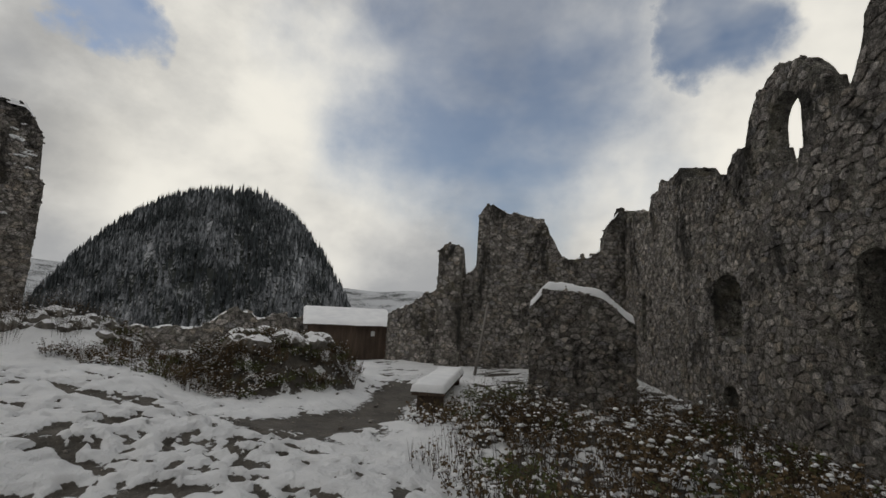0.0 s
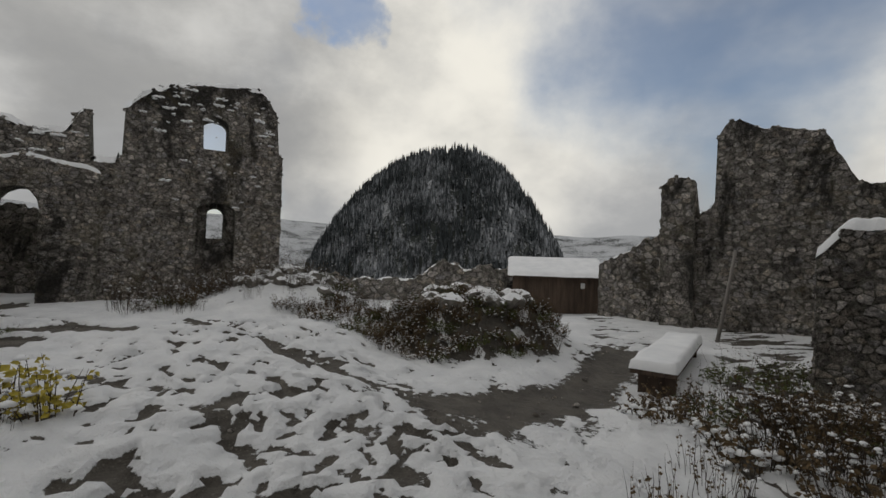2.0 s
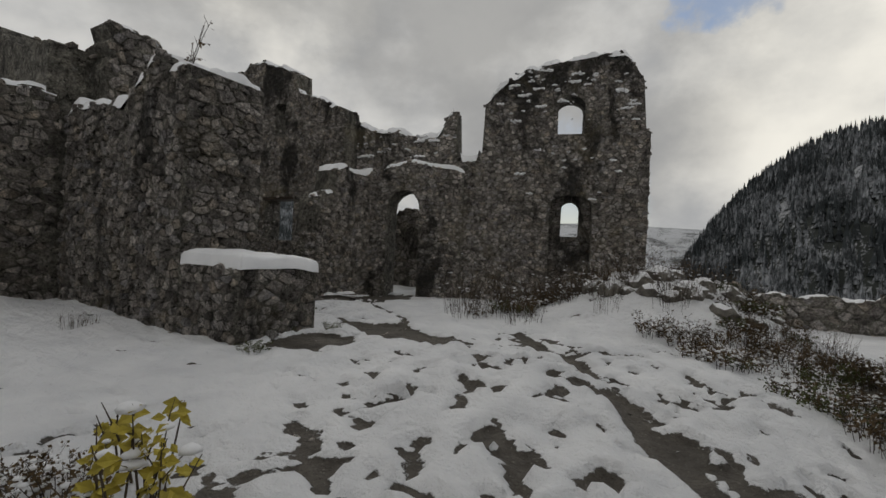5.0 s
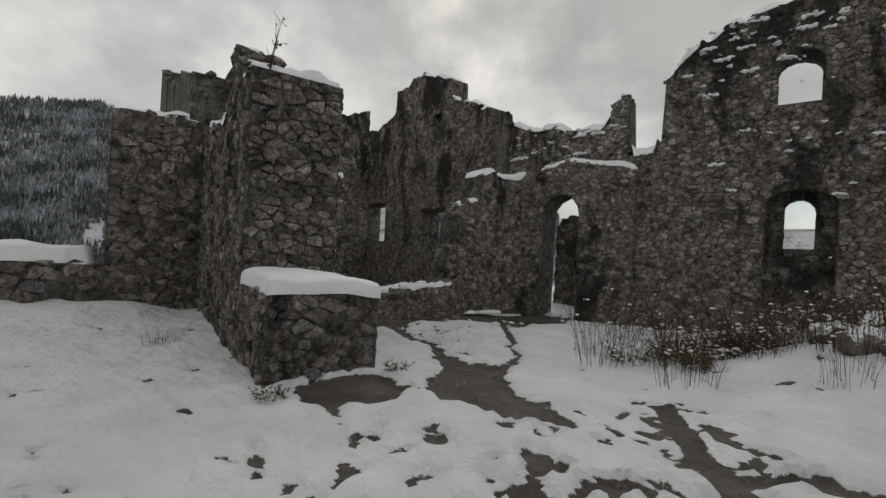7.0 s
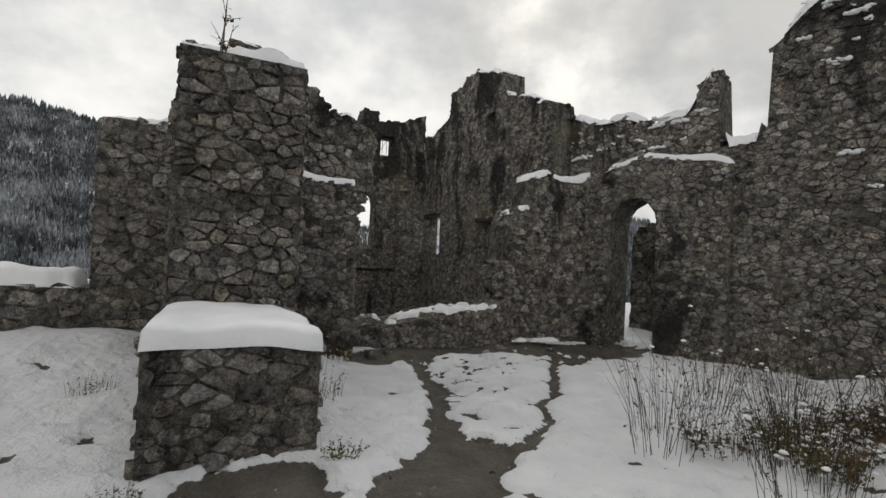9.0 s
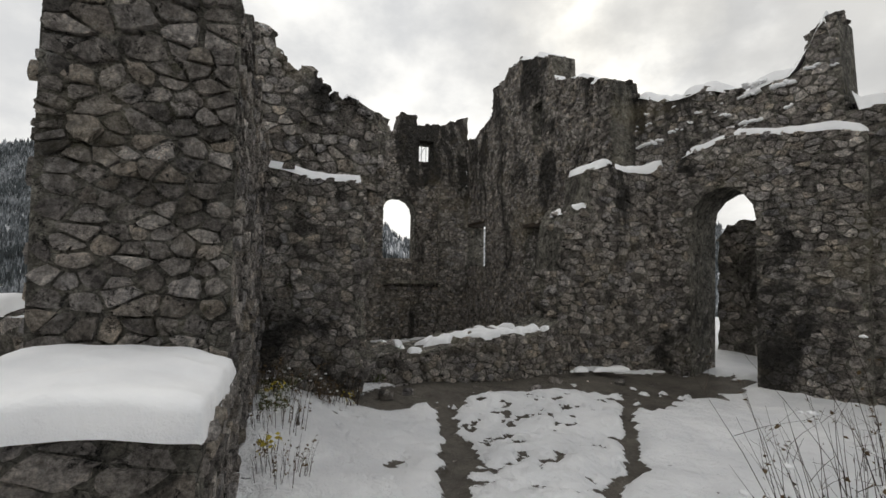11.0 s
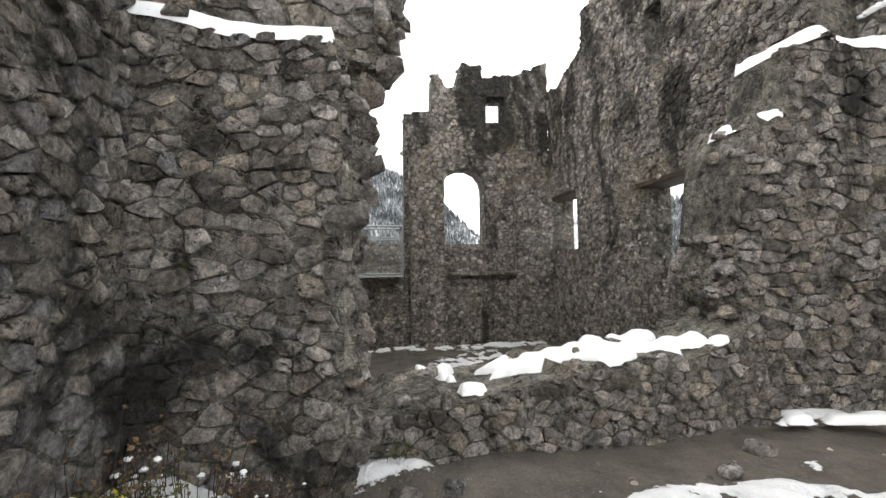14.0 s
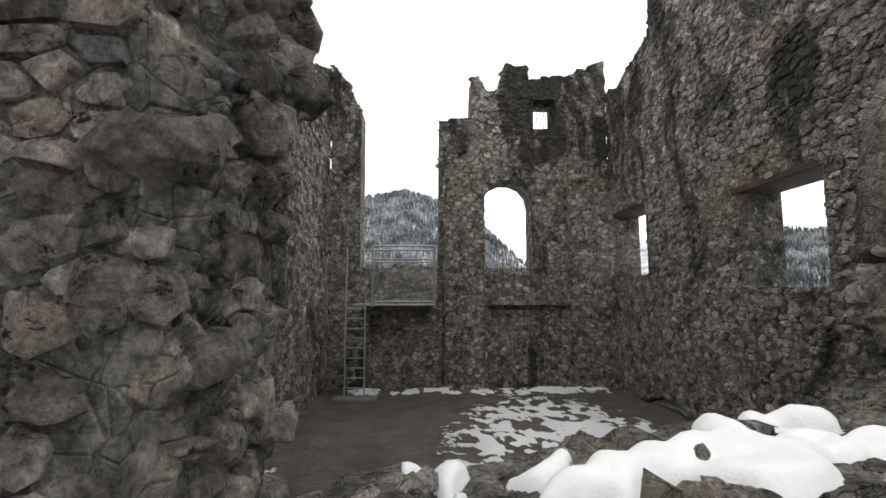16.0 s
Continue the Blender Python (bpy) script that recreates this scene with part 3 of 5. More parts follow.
def stone_shape(poly, keep, rng, proud):
    """One stone: its outline drawn in for the joint and clipped to what keep() allows; a worn, uneven face."""
    cx, cz = sum(p[0] for p in poly) / len(poly), sum(p[1] for p in poly) / len(poly)
    if not keep(cx, cz):
        return None
    ring = []
    for s, z in poly:
        t = 1.0
        if not keep(s, z):
            lo, hi = 0.0, 1.0
            for _ in range(6):
                t = (lo + hi) / 2
                if keep(cx + (s - cx) * t, cz + (z - cz) * t):
                    lo = t
                else:
                    hi = t
            t = lo
        ring.append((cx + (s - cx) * t, cz + (z - cz) * t))
    gap = rng.uniform(0.93, 1.0)
    h = proud * rng.choice((0.1, 0.25, 0.5, 0.8, 1.3)) * rng.uniform(0.8, 1.2)
    tilt_s, tilt_z = rng.uniform(-0.12, 0.12), rng.uniform(-0.12, 0.12)
    full = []
    for i, (s, z) in enumerate(ring):
        s2, z2 = ring[(i + 1) % len(ring)]
        full.append((cx + (s - cx) * (w := rng.uniform(0.80, 1.03)), cz + (z - cz) * w))
        f = rng.uniform(0.35, 0.65)
        w = rng.uniform(0.88, 1.08)
        full.append((cx + (s + (s2 - s) * f - cx) * w, cz + (z + (z2 - z) * f - cz) * w))
    ring, n = full, len(full)
    verts, faces = [], []
    for k, (g, d) in enumerate(((gap, -0.09), (gap * rng.uniform(0.84, 0.95), h))):
        for s, z in ring:
            j = rng.uniform(0.96, 1.03) if k else 1.0
            ds, dz = (s - cx) * g * j, (z - cz) * g * j
            verts.append((cx + ds, cz + dz, d + (ds * tilt_s + dz * tilt_z + rng.uniform(-0.008, 0.006) if k else 0.0)))
    for i in range(n):
        o = (i + 1) % n
        faces.append((i, o, n + o, n + i))
    verts.append((cx + rng.uniform(-0.03, 0.03), cz + rng.uniform(-0.02, 0.02), h * rng.uniform(0.9, 1.1) + rng.uniform(0, 0.012)))
    faces += [(n + i, n + (i + 1) % n, 2 * n) for i in range(n)]
    return (cx, cz), verts, faces


def lay_stones(owner, to_world, s0, s1, z0, z1, keep, size, proud, seed, single=None, squash=1.5):
    """Covers a plane of a wall with stones: those for which single() holds are parts of their own, the rest is joined."""
    rng = random.Random(seed)
    V, Fs, count = [], [], 0
    for _, poly in cells(s0, s1, z0, z1, size, rng, squash):
        st = stone_shape(poly, keep, rng, proud)
        if st is None:
            continue
        (cx, cz), verts, faces = st
        if single and count < 300 and single(cx, cz):
            o = to_world(cx, cz, 0)
            mesh_object("stone", [to_world(*v) - o for v in verts], faces, MAT["stone"], owner).location = o
            count += 1
        else:
            k = len(V)
            V += [to_world(*v) for v in verts]
            Fs += [tuple(i + k for i in f) for f in faces]
    if V:
        tagged(mesh_object("masonry", V, Fs, MAT["stone"], owner), kind="stuff")


def ruined_top(prof, s0, s1, rng, rough, step=0.11):
    """A broken wall head: the profile with stones missing and standing proud."""
    f = lerp_profile(prof)
    corners = [p[0] for p in prof if s0 < p[0] < s1]
    ss = sorted(set([s0, s1] + corners + list(np.arange(s0 + step, s1 - step / 2, step))))
    out, level = [], 0.0
    for i, s in enumerate(ss):
        if rng.random() < 0.45:
            level = rng.uniform(-1, 1) * rough
        out.append((s, f(s) + level * 1.3 + rng.uniform(-0.3, 0.3) * rough))
    return out


def rubble_wall(name, a, b, prof, base, thick, holes=(), label="", size=0.27, proud=0.03, rough=0.08, seed=1, front=True, back=False, ends="", single=None, s0=0.0, s1=None, out=0.0, edge=0.03, torn=""):
    """A ruined wall of rubble stone with openings through it. prof: rows of (along, height)."""
    fr = Frame(a, b)
    rng = random.Random(seed)
    s1 = fr.length if s1 is None else s1
    top = ruined_top(prof, s0, s1, rng, rough)
    left = [(s0 + rng.uniform(0.0 if "a" in ends else -edge, edge * (0.2 if "a" in ends else 1.0)), z) for z in np.arange(base + 0.25, top[0][1] - 0.1, 0.16)]
    right = [(s1 + rng.uniform(-edge * (0.2 if "b" in ends else 1.0), 0.0 if "b" in ends else edge), z) for z in np.arange(base + 0.25, top[-1][1] - 0.1, 0.16)]
    outline = [(s0, base), (s1, base)] + right + top[::-1] + left[::-1]
    holes = [roughened(h, 0.012, rng) for h in holes]
    loops = [outline] + holes
    from mathutils.geometry import tessellate_polygon
    flat = [p for loop in loops for p in loop]
    tris = tessellate_polygon([[Vector((s, z, 0)) for s, z in loop] for loop in loops])
    n = len(flat)
    V = [fr.at(s, z, out) for s, z in flat] + [fr.at(s, z, out - thick) for s, z in flat]
    F = []
    for t in tris:
        p = [flat[i] for i in t]
        area = (p[1][0] - p[0][0]) * (p[2][1] - p[0][1]) - (p[2][0] - p[0][0]) * (p[1][1] - p[0][1])
        if abs(area) < 1e-9:
            continue
        t = tuple(t) if area > 0 else tuple(reversed(t))
        F.append(t)
        F.append(tuple(i + n for i in reversed(t)))
    k = 0
    for loop in loops:
        m = len(loop)
        for i in range(m):
            j = (i + 1) % m
            F.append((k + j, k + i, k + i + n, k + j + n))
        k += m
    me_ob = mesh_object(name, V, F, MAT["mortar"])
    bm = bmesh.new()
    bm.from_mesh(me_ob.data)
    bmesh.ops.recalc_face_normals(bm, faces=bm.faces)
    bm.to_mesh(me_ob.data)
    bm.free()
    tagged(me_ob, label, "wall", kind="structure")
    zmax = max(z for _, z in top) + 0.1
    keep = lambda s, z: inside(outline, s, z) and not any(inside(h, s, z) for h in holes)  # noqa: E731
    if front:
        lay_stones(me_ob, lambda s, z, d: fr.at(s, z, out + d), s0, s1, base, zmax, keep, size, proud, seed + 100, single)
    if back:
        lay_stones(me_ob, lambda s, z, d: fr.at(s, z, out - thick - d), s0, s1, base, zmax, keep, size, proud, seed + 200, None)
    topf = lambda s: float(np.interp(s, [p[0] for p in top], [p[1] for p in top]))  # noqa: E731
    for which in ends:
        s, z1, sign = (s1, topf(s1), 1) if which == "b" else (s0, topf(s0), -1)
        lay_stones(me_ob, lambda d, z, o, s=s, sign=sign: fr.at(s + sign * o, z, out - d), 0, thick, base, z1, lambda d, z, z1=z1: 0 < d < thick and base < z < z1, size, proud, seed + 300, (lambda d, z: True) if single else None)
    LV, LF = [], []
    for s, z in top:
        if rng.random() < 0.75 * min(1, rough / 0.06):
            lump(LV, LF, fr.at(s, z - 0.02, out - rng.uniform(0.04, thick - 0.04)), rng.uniform(0.04, 0.11), rng)
            lump(LV, LF, fr.at(s, z - 0.03, out - rng.uniform(0.04, 0.12)), rng.uniform(0.03, 0.08), rng)
    for which in torn:
        s, z1 = (s1, topf(s1)) if which == "b" else (s0, topf(s0))
        torn_end(me_ob, fr, s, 1 if which == "b" else -1, base, z1, out, thick, seed)
    if LV:
        tagged(mesh_object("rubble_core", LV, LF, MAT["stone"], me_ob), kind="stuff")
    for hk, h in enumerate(holes):
        reveal(me_ob, fr, h, out, thick, size * 0.8, proud * 0.6, seed + 400 + hk)
    return me_ob, fr, topf


def torn_end(owner, fr, s, sign, base, z1, out, thick, seed):
    """The broken core of a wall at its end: lumps of mortar and stone, coarser towards the top."""
    nz, nd = int((z1 - base) / 0.03), int(thick / 0.03)
    V = []
    for i in range(nz + 1):
        z = base + (z1 - base) * i / nz
        for j in range(nd + 1):
            d = 0.02 + (thick - 0.04) * j / nd
            p = Vector((d * 2.6, z * 3.1, seed * 1.7))
            q = Vector((d * 7.5, z * 9.0, seed * 2.3))
            big, small = abs(noise.noise(p)) + 0.5 * noise.noise(p * 0.5), abs(noise.noise(q)) + 0.5 * abs(noise.noise(q * 2.1)) + 0.3 * abs(noise.noise(q * 4.4))
            rim = min(1.0, j * 0.03 / 0.09, (nd - j) * 0.03 / 0.09)
            coarse = 0.35 + 0.65 * min(1, max(0, (z - 0.3) / 2.2))
            o = (0.22 * big * coarse + 0.10 * small * (0.5 + 0.5 * coarse)) * rim - 0.03
            V.append(fr.at(s + sign * o, z + 0.02 * noise.noise(q), out - d - 0.03 * noise.noise(q * 0.7)))
    F = [(i * (nd + 1) + j, i * (nd + 1) + j + 1, (i + 1) * (nd + 1) + j + 1, (i + 1) * (nd + 1) + j) for i in range(nz) for j in range(nd)]
    if sign < 0:
        F = [f[::-1] for f in F]
    tagged(mesh_object("torn_core", V, F, MAT["core"], owner, smooth=True), kind="stuff")
    rng = random.Random(seed + 5)
    LV, LF = [], []
    for _ in range(int((z1 - base) * thick * 95)):
        p = V[rng.randrange(1, nz) * (nd + 1) + rng.randrange(1, nd)]
        lump(LV, LF, p - fr.u * sign * 0.015, rng.choice((0.025, 0.03, 0.04, 0.05, 0.07, 0.09, 0.12)), rng)
    tagged(mesh_object("core_stones", LV, LF, MAT["stone"], owner), kind="stuff")


def lump(V, F, at, r, rng):
    """One rough broken stone: corners knocked off, faces bulging."""
    b = len(V)
    m = Euler((rng.uniform(-0.5, 0.5), rng.uniform(-0.5, 0.5), rng.uniform(0, 6.28))).to_matrix()
    sx, sy, sz = rng.uniform(0.8, 1.5) * r, rng.uniform(0.7, 1.2) * r, rng.uniform(0.4, 0.8) * r
    for x in (-1, 1):
        for y in (-1, 1):
            for z in (-1, 1):
                q = rng.uniform(0.5, 0.8)
                V.append(at + m @ Vector((x * sx * q, y * sy * q * rng.uniform(0.85, 1.1), z * sz * q)))
    for d in ((-1, 0, 0), (1, 0, 0), (0, -1, 0), (0, 1, 0), (0, 0, -1), (0, 0, 1)):
        q = rng.uniform(0.8, 1.1)
        V.append(at + m @ Vector((d[0] * sx * q + rng.uniform(-0.2, 0.2) * sx * (not d[0]), d[1] * sy * q + rng.uniform(-0.2, 0.2) * sy * (not d[1]), d[2] * sz * q)))
    for c, quad in enumerate(((0, 1, 3, 2), (4, 6, 7, 5), (0, 4, 5, 1), (2, 3, 7, 6), (0, 2, 6, 4), (1, 5, 7, 3))):
        F += [(b + quad[i], b + quad[(i + 1) % 4], b + 8 + c) for i in range(4)]


def reveal(owner, fr, hole, out, thick, size, proud, seed):
    """Facing stones on the upright sides of an opening."""
    lo, hi = min(p[0] for p in hole), max(p[0] for p in hole)
    z0, z1 = min(p[1] for p in hole), max(p[1] for p in hole)
    if z1 - z0 < 0.5:
        return
    spring = z1 - (hi - lo) / 2 if len(hole) > 5 else z1
    for s, sign in ((lo, 1), (hi, -1)):
        lay_stones(owner, lambda d, z, o, s=s, sign=sign: fr.at(s + sign * (o - 0.012), z, out - d), 0, thick, z0, spring, lambda d, z: 0.02 < d < thick - 0.02 and z0 + 0.02 < z < spring - 0.02, size, proud, seed + (7 if sign > 0 else 19))


def snow_on(name, fr, s0, s1, zf, d0, d1, deep, seed, label, cover=0.6, flat=4.0, bulge=0.03, step=None):
    """Fresh snow on a wall head, a ledge or a slab: soft and rounded, broken where it has slid off. d0, d1: how far behind the wall's front."""
    step = step or (0.05 if s1 - s0 < 5 else 0.075)
    n, m = max(4, int((s1 - s0) / step)), max(5, int((d1 - d0) / step))
    H, P = [], []
    for i in range(n + 1):
        s = s0 + (s1 - s0) * i / n
        zs = [zf(min(max(s + o, s0), s1)) for o in (-0.15, -0.08, 0, 0.08, 0.15)]
        z, steep = sum(zs) / 5, abs(zs[4] - zs[0])
        for j in range(m + 1):
            f = j / m
            d = d0 + (d1 - d0) * f
            u, v = abs(2 * i / n - 1), abs(2 * f - 1)
            wob = noise.noise(Vector((s * 1.7, d * 1.7, seed * 3.1))) + 0.6 * noise.noise(Vector((s * 5.3, d * 5.3, seed * 1.3)))
            there = (cover - 0.5) * 2.2 + 1.6 * wob - (max(v, u if u > 1 - 0.6 / max(s1 - s0, 0.61) else 0) ** flat) * 1.6 - 2.0 * max(0.0, steep - 0.4)
            rim = min(min(i, n - i) * (s1 - s0) / n, min(j, m - j) * (d1 - d0) / m) / max(0.06, deep * 0.9)
            h = 0.0 if rim == 0 else deep * min(1.0, max(0.0, there) * 1.6) ** 0.55 * math.sqrt(1 - (1 - min(1.0, rim)) ** 2)
            H.append(h)
            curl = bulge * math.exp(-(((1 - v) * (d1 - d0) / 2 - 0.05) / 0.04) ** 2) * (1 if f > 0.5 else -1)
            push = bulge * math.exp(-(((1 - u) * (s1 - s0) / 2 - 0.05) / 0.04) ** 2) * (1 if 2 * i > n else -1)
            P.append(fr.at(s + push + 0.015 * wob, z + (h + 0.03 * wob * deep / 0.1 if h > 0 else -0.03), -d - curl))
    V, F, at = [], [], {}
    for i in range(n):
        for j in range(m):
            q = [i * (m + 1) + j, (i + 1) * (m + 1) + j, (i + 1) * (m + 1) + j + 1, i * (m + 1) + j + 1]
            if sum(H[k] > 0 for k in q) >= 1:
                F.append(tuple(at.setdefault(k, len(at)) for k in q))
    if F:
        V = [None] * len(at)
        for k, i in at.items():
            V[i] = P[k]
        tagged(mesh_object(name, V, F, MAT["snow"], smooth=True), label, "snow", kind="stuff")


CAP = "fresh white snow lying along a broken wall top"


def caught_snow(fr, s0, s1, z0, z1, count, seed, out=0.0):
    """Small pads of snow caught on stones that stand proud of a wall's face."""
    rng = random.Random(seed)
    V, F = [], []
    for _ in range(count):
        s, z, r = rng.uniform(s0, s1), rng.uniform(z0, z1), rng.choice((0.03, 0.04, 0.05, 0.06, 0.08))
        for k in range(1 + int(r * 50)):
            lump(V, F, fr.at(s + (k - r * 25) * r * 0.8, z + rng.uniform(-0.02, 0.02), out + 0.015), r * rng.uniform(0.6, 0.9), rng)
    tagged(mesh_object("caught_snow", V, F, MAT["snow"], smooth=True), "small pads of snow caught on wall stones", "snow", kind="stuff")


# the gate wall with its tall end and two windows
GATE_TOP = [(-0.6, 5.3), (0.9, 4.95), (1.6, 4.75), (2.55, 4.95), (2.62, 5.5), (2.95, 5.5), (3.02, 4.15), (3.78, 4.1), (3.84, 5.85), (4.5, 6.5), (5.5, 6.9), (7.1, 7.1), (7.75, 7.2), (8.2, 6.7), (8.4, 6.4), (8.5, 5.0), (8.63, 4.9)]
near_gate = lambda s, z: s < 4.2 and z < 3.2  # noqa: E731
gate_wall, gate_fr, gate_top = rubble_wall("wall_gate", (-9.2, 15.9), (-1.0, 18.6), GATE_TOP, -0.8, 0.85, [arch(6.03, 6.81, 4.85, 5.98, 0.28), arch(5.9, 7.1, 0.55, 3.05, 0.3), arch(0.85, 1.92, -0.7, 3.1, 0.62)], "tall ruined grey rubble wall with an arched gate and windows", 0.155, 0.026, 0.09, 11, single=near_gate, s0=-0.5, ends="b")
snow_on("snow_cap", gate_fr, -0.5, 8.5, gate_top, -0.02, 0.82, 0.16, 5, CAP, 0.85)
caught_snow(gate_fr, 4.2, 8.2, 5.2, 6.8, 60, 3)
caught_snow(gate_fr, 5.2, 7.4, 4.05, 4.5, 7, 34)
caught_snow(gate_fr, 4.4, 8.1, 2.9, 4.6, 9, 4)
caught_snow(gate_fr, -0.3, 3.0, 4.0, 4.9, 26, 5)
niche_wall, niche_fr, _ = rubble_wall("wall_niche", (-9.2, 15.9), (-1.0, 18.6), [(5.85, 3.1), (7.15, 3.1)], 0.5, 0.25, [arch(6.24, 6.78, 1.83, 2.9)], "thin stone infill with a small arched light", 0.22, 0.02, 0.0, 12, s0=5.86, s1=7.14, out=-0.5, edge=0.0)
shelf_wall, shelf_fr, shelf_top = rubble_wall("wall_gate_base", (-9.2, 15.9), (-1.0, 18.6), [(-0.4, 3.6), (0.5, 3.65), (1.0, 3.85), (1.5, 4.05), (1.9, 4.0), (2.6, 3.75), (3.3, 3.7)], -0.8, 0.16, [arch(0.85, 1.92, -0.75, 3.1, 0.62)], "thicker lower gate wall with a ledge over the arch", 0.15, 0.026, 0.06, 13, s0=-0.35, s1=3.3, out=0.16, single=near_gate)
snow_on("snow_ledge", shelf_fr, 0.6, 3.3, shelf_top, -0.17, 0.06, 0.1, 6, "thin snow on the ledge above the gate arch", 1.15)
rubble_wall("wall_behind_gate", (-9.76, 18.33), (-7.6, 18.95), [(0, 2.3), (0.2, 2.6), (0.9, 2.75), (2.2, 2.7)], -0.9, 0.7, [], "dark ruined wall standing behind the gate", 0.27, 0.026, 0.12, 14)

# the buttress between gate and room
BUT = (-8.9, 13.55), (-8.9, 16.0)
butt_wall, butt_fr, butt_top = rubble_wall("wall_buttress", *BUT, [(0, 1.6), (0.12, 2.5), (0.3, 2.75), (0.65, 2.8), (0.7, 3.45), (1.3, 3.6), (2.45, 3.65)], -1.1, 0.8, [], "broken wall stub with rough torn end", 0.16, 0.045, 0.12, 15, back=True, ends="a", single=lambda s, z: True, edge=0.12, torn="a")
snow_on("snow_cap", butt_fr, 0.72, 2.35, butt_top, -0.02, 0.75, 0.12, 7, CAP, 1.1)
snow_on("snow_cap", butt_fr, 0.16, 0.66, butt_top, 0.05, 0.5, 0.09, 71, CAP, 0.9)

# the roofless room
NORTH_TOP = [(0, 6.45), (0.8, 6.4), (1.7, 6.5), (2.36, 6.65), (2.4, 7.7), (3.1, 7.6), (3.6, 7.7), (4.4, 7.75), (4.5, 7.55), (5.4, 7.4), (6.1, 7.15), (6.15, 6.4), (7.2, 6.1), (7.6, 5.8), (8.35, 5.6), (8.4, 5.3)]
north_wall, north_fr, north_top = rubble_wall("wall_north", (-17.9, 15.2), (-9.5, 15.2), NORTH_TOP, -1.6, 0.66, [arch(0.2, 1.9, 1.66, 3.2, 0), arch(4.75, 6.2, 1.35, 2.8, 0), arch(5.1, 5.62, 5.0, 6.1, 0), arch(1.5, 3.4, -1.3, -0.75, 0.45)], "high pale rubble wall with square window openings", 0.13, 0.026, 0.07, 21, single=lambda s, z: s > 2.5 and z < 4.2)
snow_on("snow_cap", north_fr, 0.5, 8.4, north_top, -0.02, 0.62, 0.10, 8, CAP, 0.7)
for z, s0, s1 in ((2.8, 4.62, 6.33), (3.2, 0.1, 2.0)):
    bm = bmesh.new()
    box(bm, (s0, -0.02, z - 0.05), (s1, 0.6, z + 0.05), 0.01, Matrix.Translation((-17.9, 15.2, 0)))
    part("lintel", bm, MAT["bark"], north_wall, "dark old timber lintel")
WEST_TOP = [(0, 7.2), (0.4, 6.7), (0.7, 6.05), (0.76, 6.0), (0.78, 1.95), (2.72, 1.95), (2.76, 5.7), (3.55, 5.75), (3.6, 6.85), (3.8, 6.9), (4.0, 6.55), (4.3, 6.6), (4.45, 7.25), (5.05, 7.25), (5.1, 6.85), (6.0, 6.95), (7.1, 7.4)]
west_wall, west_fr, west_top = rubble_wall("wall_west", (-17.9, 8.1), (-17.9, 15.2), WEST_TOP, -1.6, 0.8, [arch(3.86, 5.12, 1.9, 4.17), arch(5.2, 5.78, 5.52, 6.3, 0)], "dark ruined end wall with an arched window", 0.155, 0.026, 0.05, 22)
rubble_wall("wall_pilaster", (-17.9, 8.1), (-17.9, 15.2), [(2.85, 4.6), (3.8, 4.62)], -1.2, 0.35, [], "dark stone pier beside the arched window", 0.155, 0.026, 0.05, 23, s0=2.88, s1=3.84, out=0.37, ends="ab")
rubble_wall("wall_pilaster_north", (-17.9, 8.1), (-17.9, 15.2), [(5.9, 4.5), (7.1, 4.6)], -1.2, 0.25, [], "dark stone corner pier beside the arched window", 0.155, 0.026, 0.05, 24, s0=5.95, s1=7.1, out=0.27, ends="a")
# a worn stone shelf under the arched window
bm = bmesh.new()
box(bm, (-17.92, 11.75, 0.98), (-17.62, 14.05, 1.1), 0.03)
part("shelf", bm, MAT["core"], west_wall, "worn stone shelf under the window")
SOUTH_TOP = [(0, 4.1), (1.6, 4.4), (2.2, 4.9), (3.0, 4.7), (4.2, 5.2), (5.2, 5.5), (6.1, 5.5), (8, 6.3), (9.5, 7.0)]
south_wall, south_fr, south_top = rubble_wall("wall_south", (-8.4, 8.1), (-17.9, 8.1), SOUTH_TOP, -1.6, 0.7, [arch(5.3, 6.2, 0.8, 3.5), arch(3.0, 3.4, 0.75, 3.1, 0.1)], "long grey rubble wall with blind arched niches", 0.155, 0.034, 0.08, 25, single=lambda s, z: s < 4.5 and z < 4)
rubble_wall("wall_niche_back", (-8.4, 7.65), (-17.9, 7.65), [(2.8, 3.9), (6.4, 3.9)], 0.4, 0.2, [], "dark back of the blind niches", 0.24, 0.03, 0.0, 26, s0=2.8, s1=6.4)

# the torn wall end beside the room's entrance
LEDGE = (-7.7, 8.0), (-7.7, 10.0)
ledge_wall, ledge_fr, ledge_top = rubble_wall("wall_entrance", *LEDGE, [(0, 2.75), (0.5, 2.85), (1.2, 2.75), (1.95, 2.65)], -0.6, 0.9, [], "torn wall end of large grey stones beside the opening", 0.14, 0.028, 0.05, 31, ends="b", single=lambda s, z: True, s1=1.95, edge=0.07, torn="b")
snow_on("snow_ledge", ledge_fr, 0.35, 1.9, ledge_top, -0.01, 0.24, 0.07, 9, "thin line of snow on a mossy ledge", 1.5)
ledge2_wall, ledge2_fr, ledge2_top = rubble_wall("wall_entrance_upper", *LEDGE, [(0.0, 4.75), (0.4, 4.7), (0.8, 4.5), (1.15, 4.1), (1.5, 3.8), (2.15, 3.78)], 2.6, 0.7, [], "upper torn wall with overhanging stones", 0.17, 0.045, 0.09, 32, out=-0.2, s1=2.15, ends="b", single=lambda s, z: True, edge=0.1, torn="b")
snow_on("snow_cap", ledge2_fr, 0, 2.1, ledge2_top, 0.0, 0.7, 0.08, 10, CAP, 0.65)

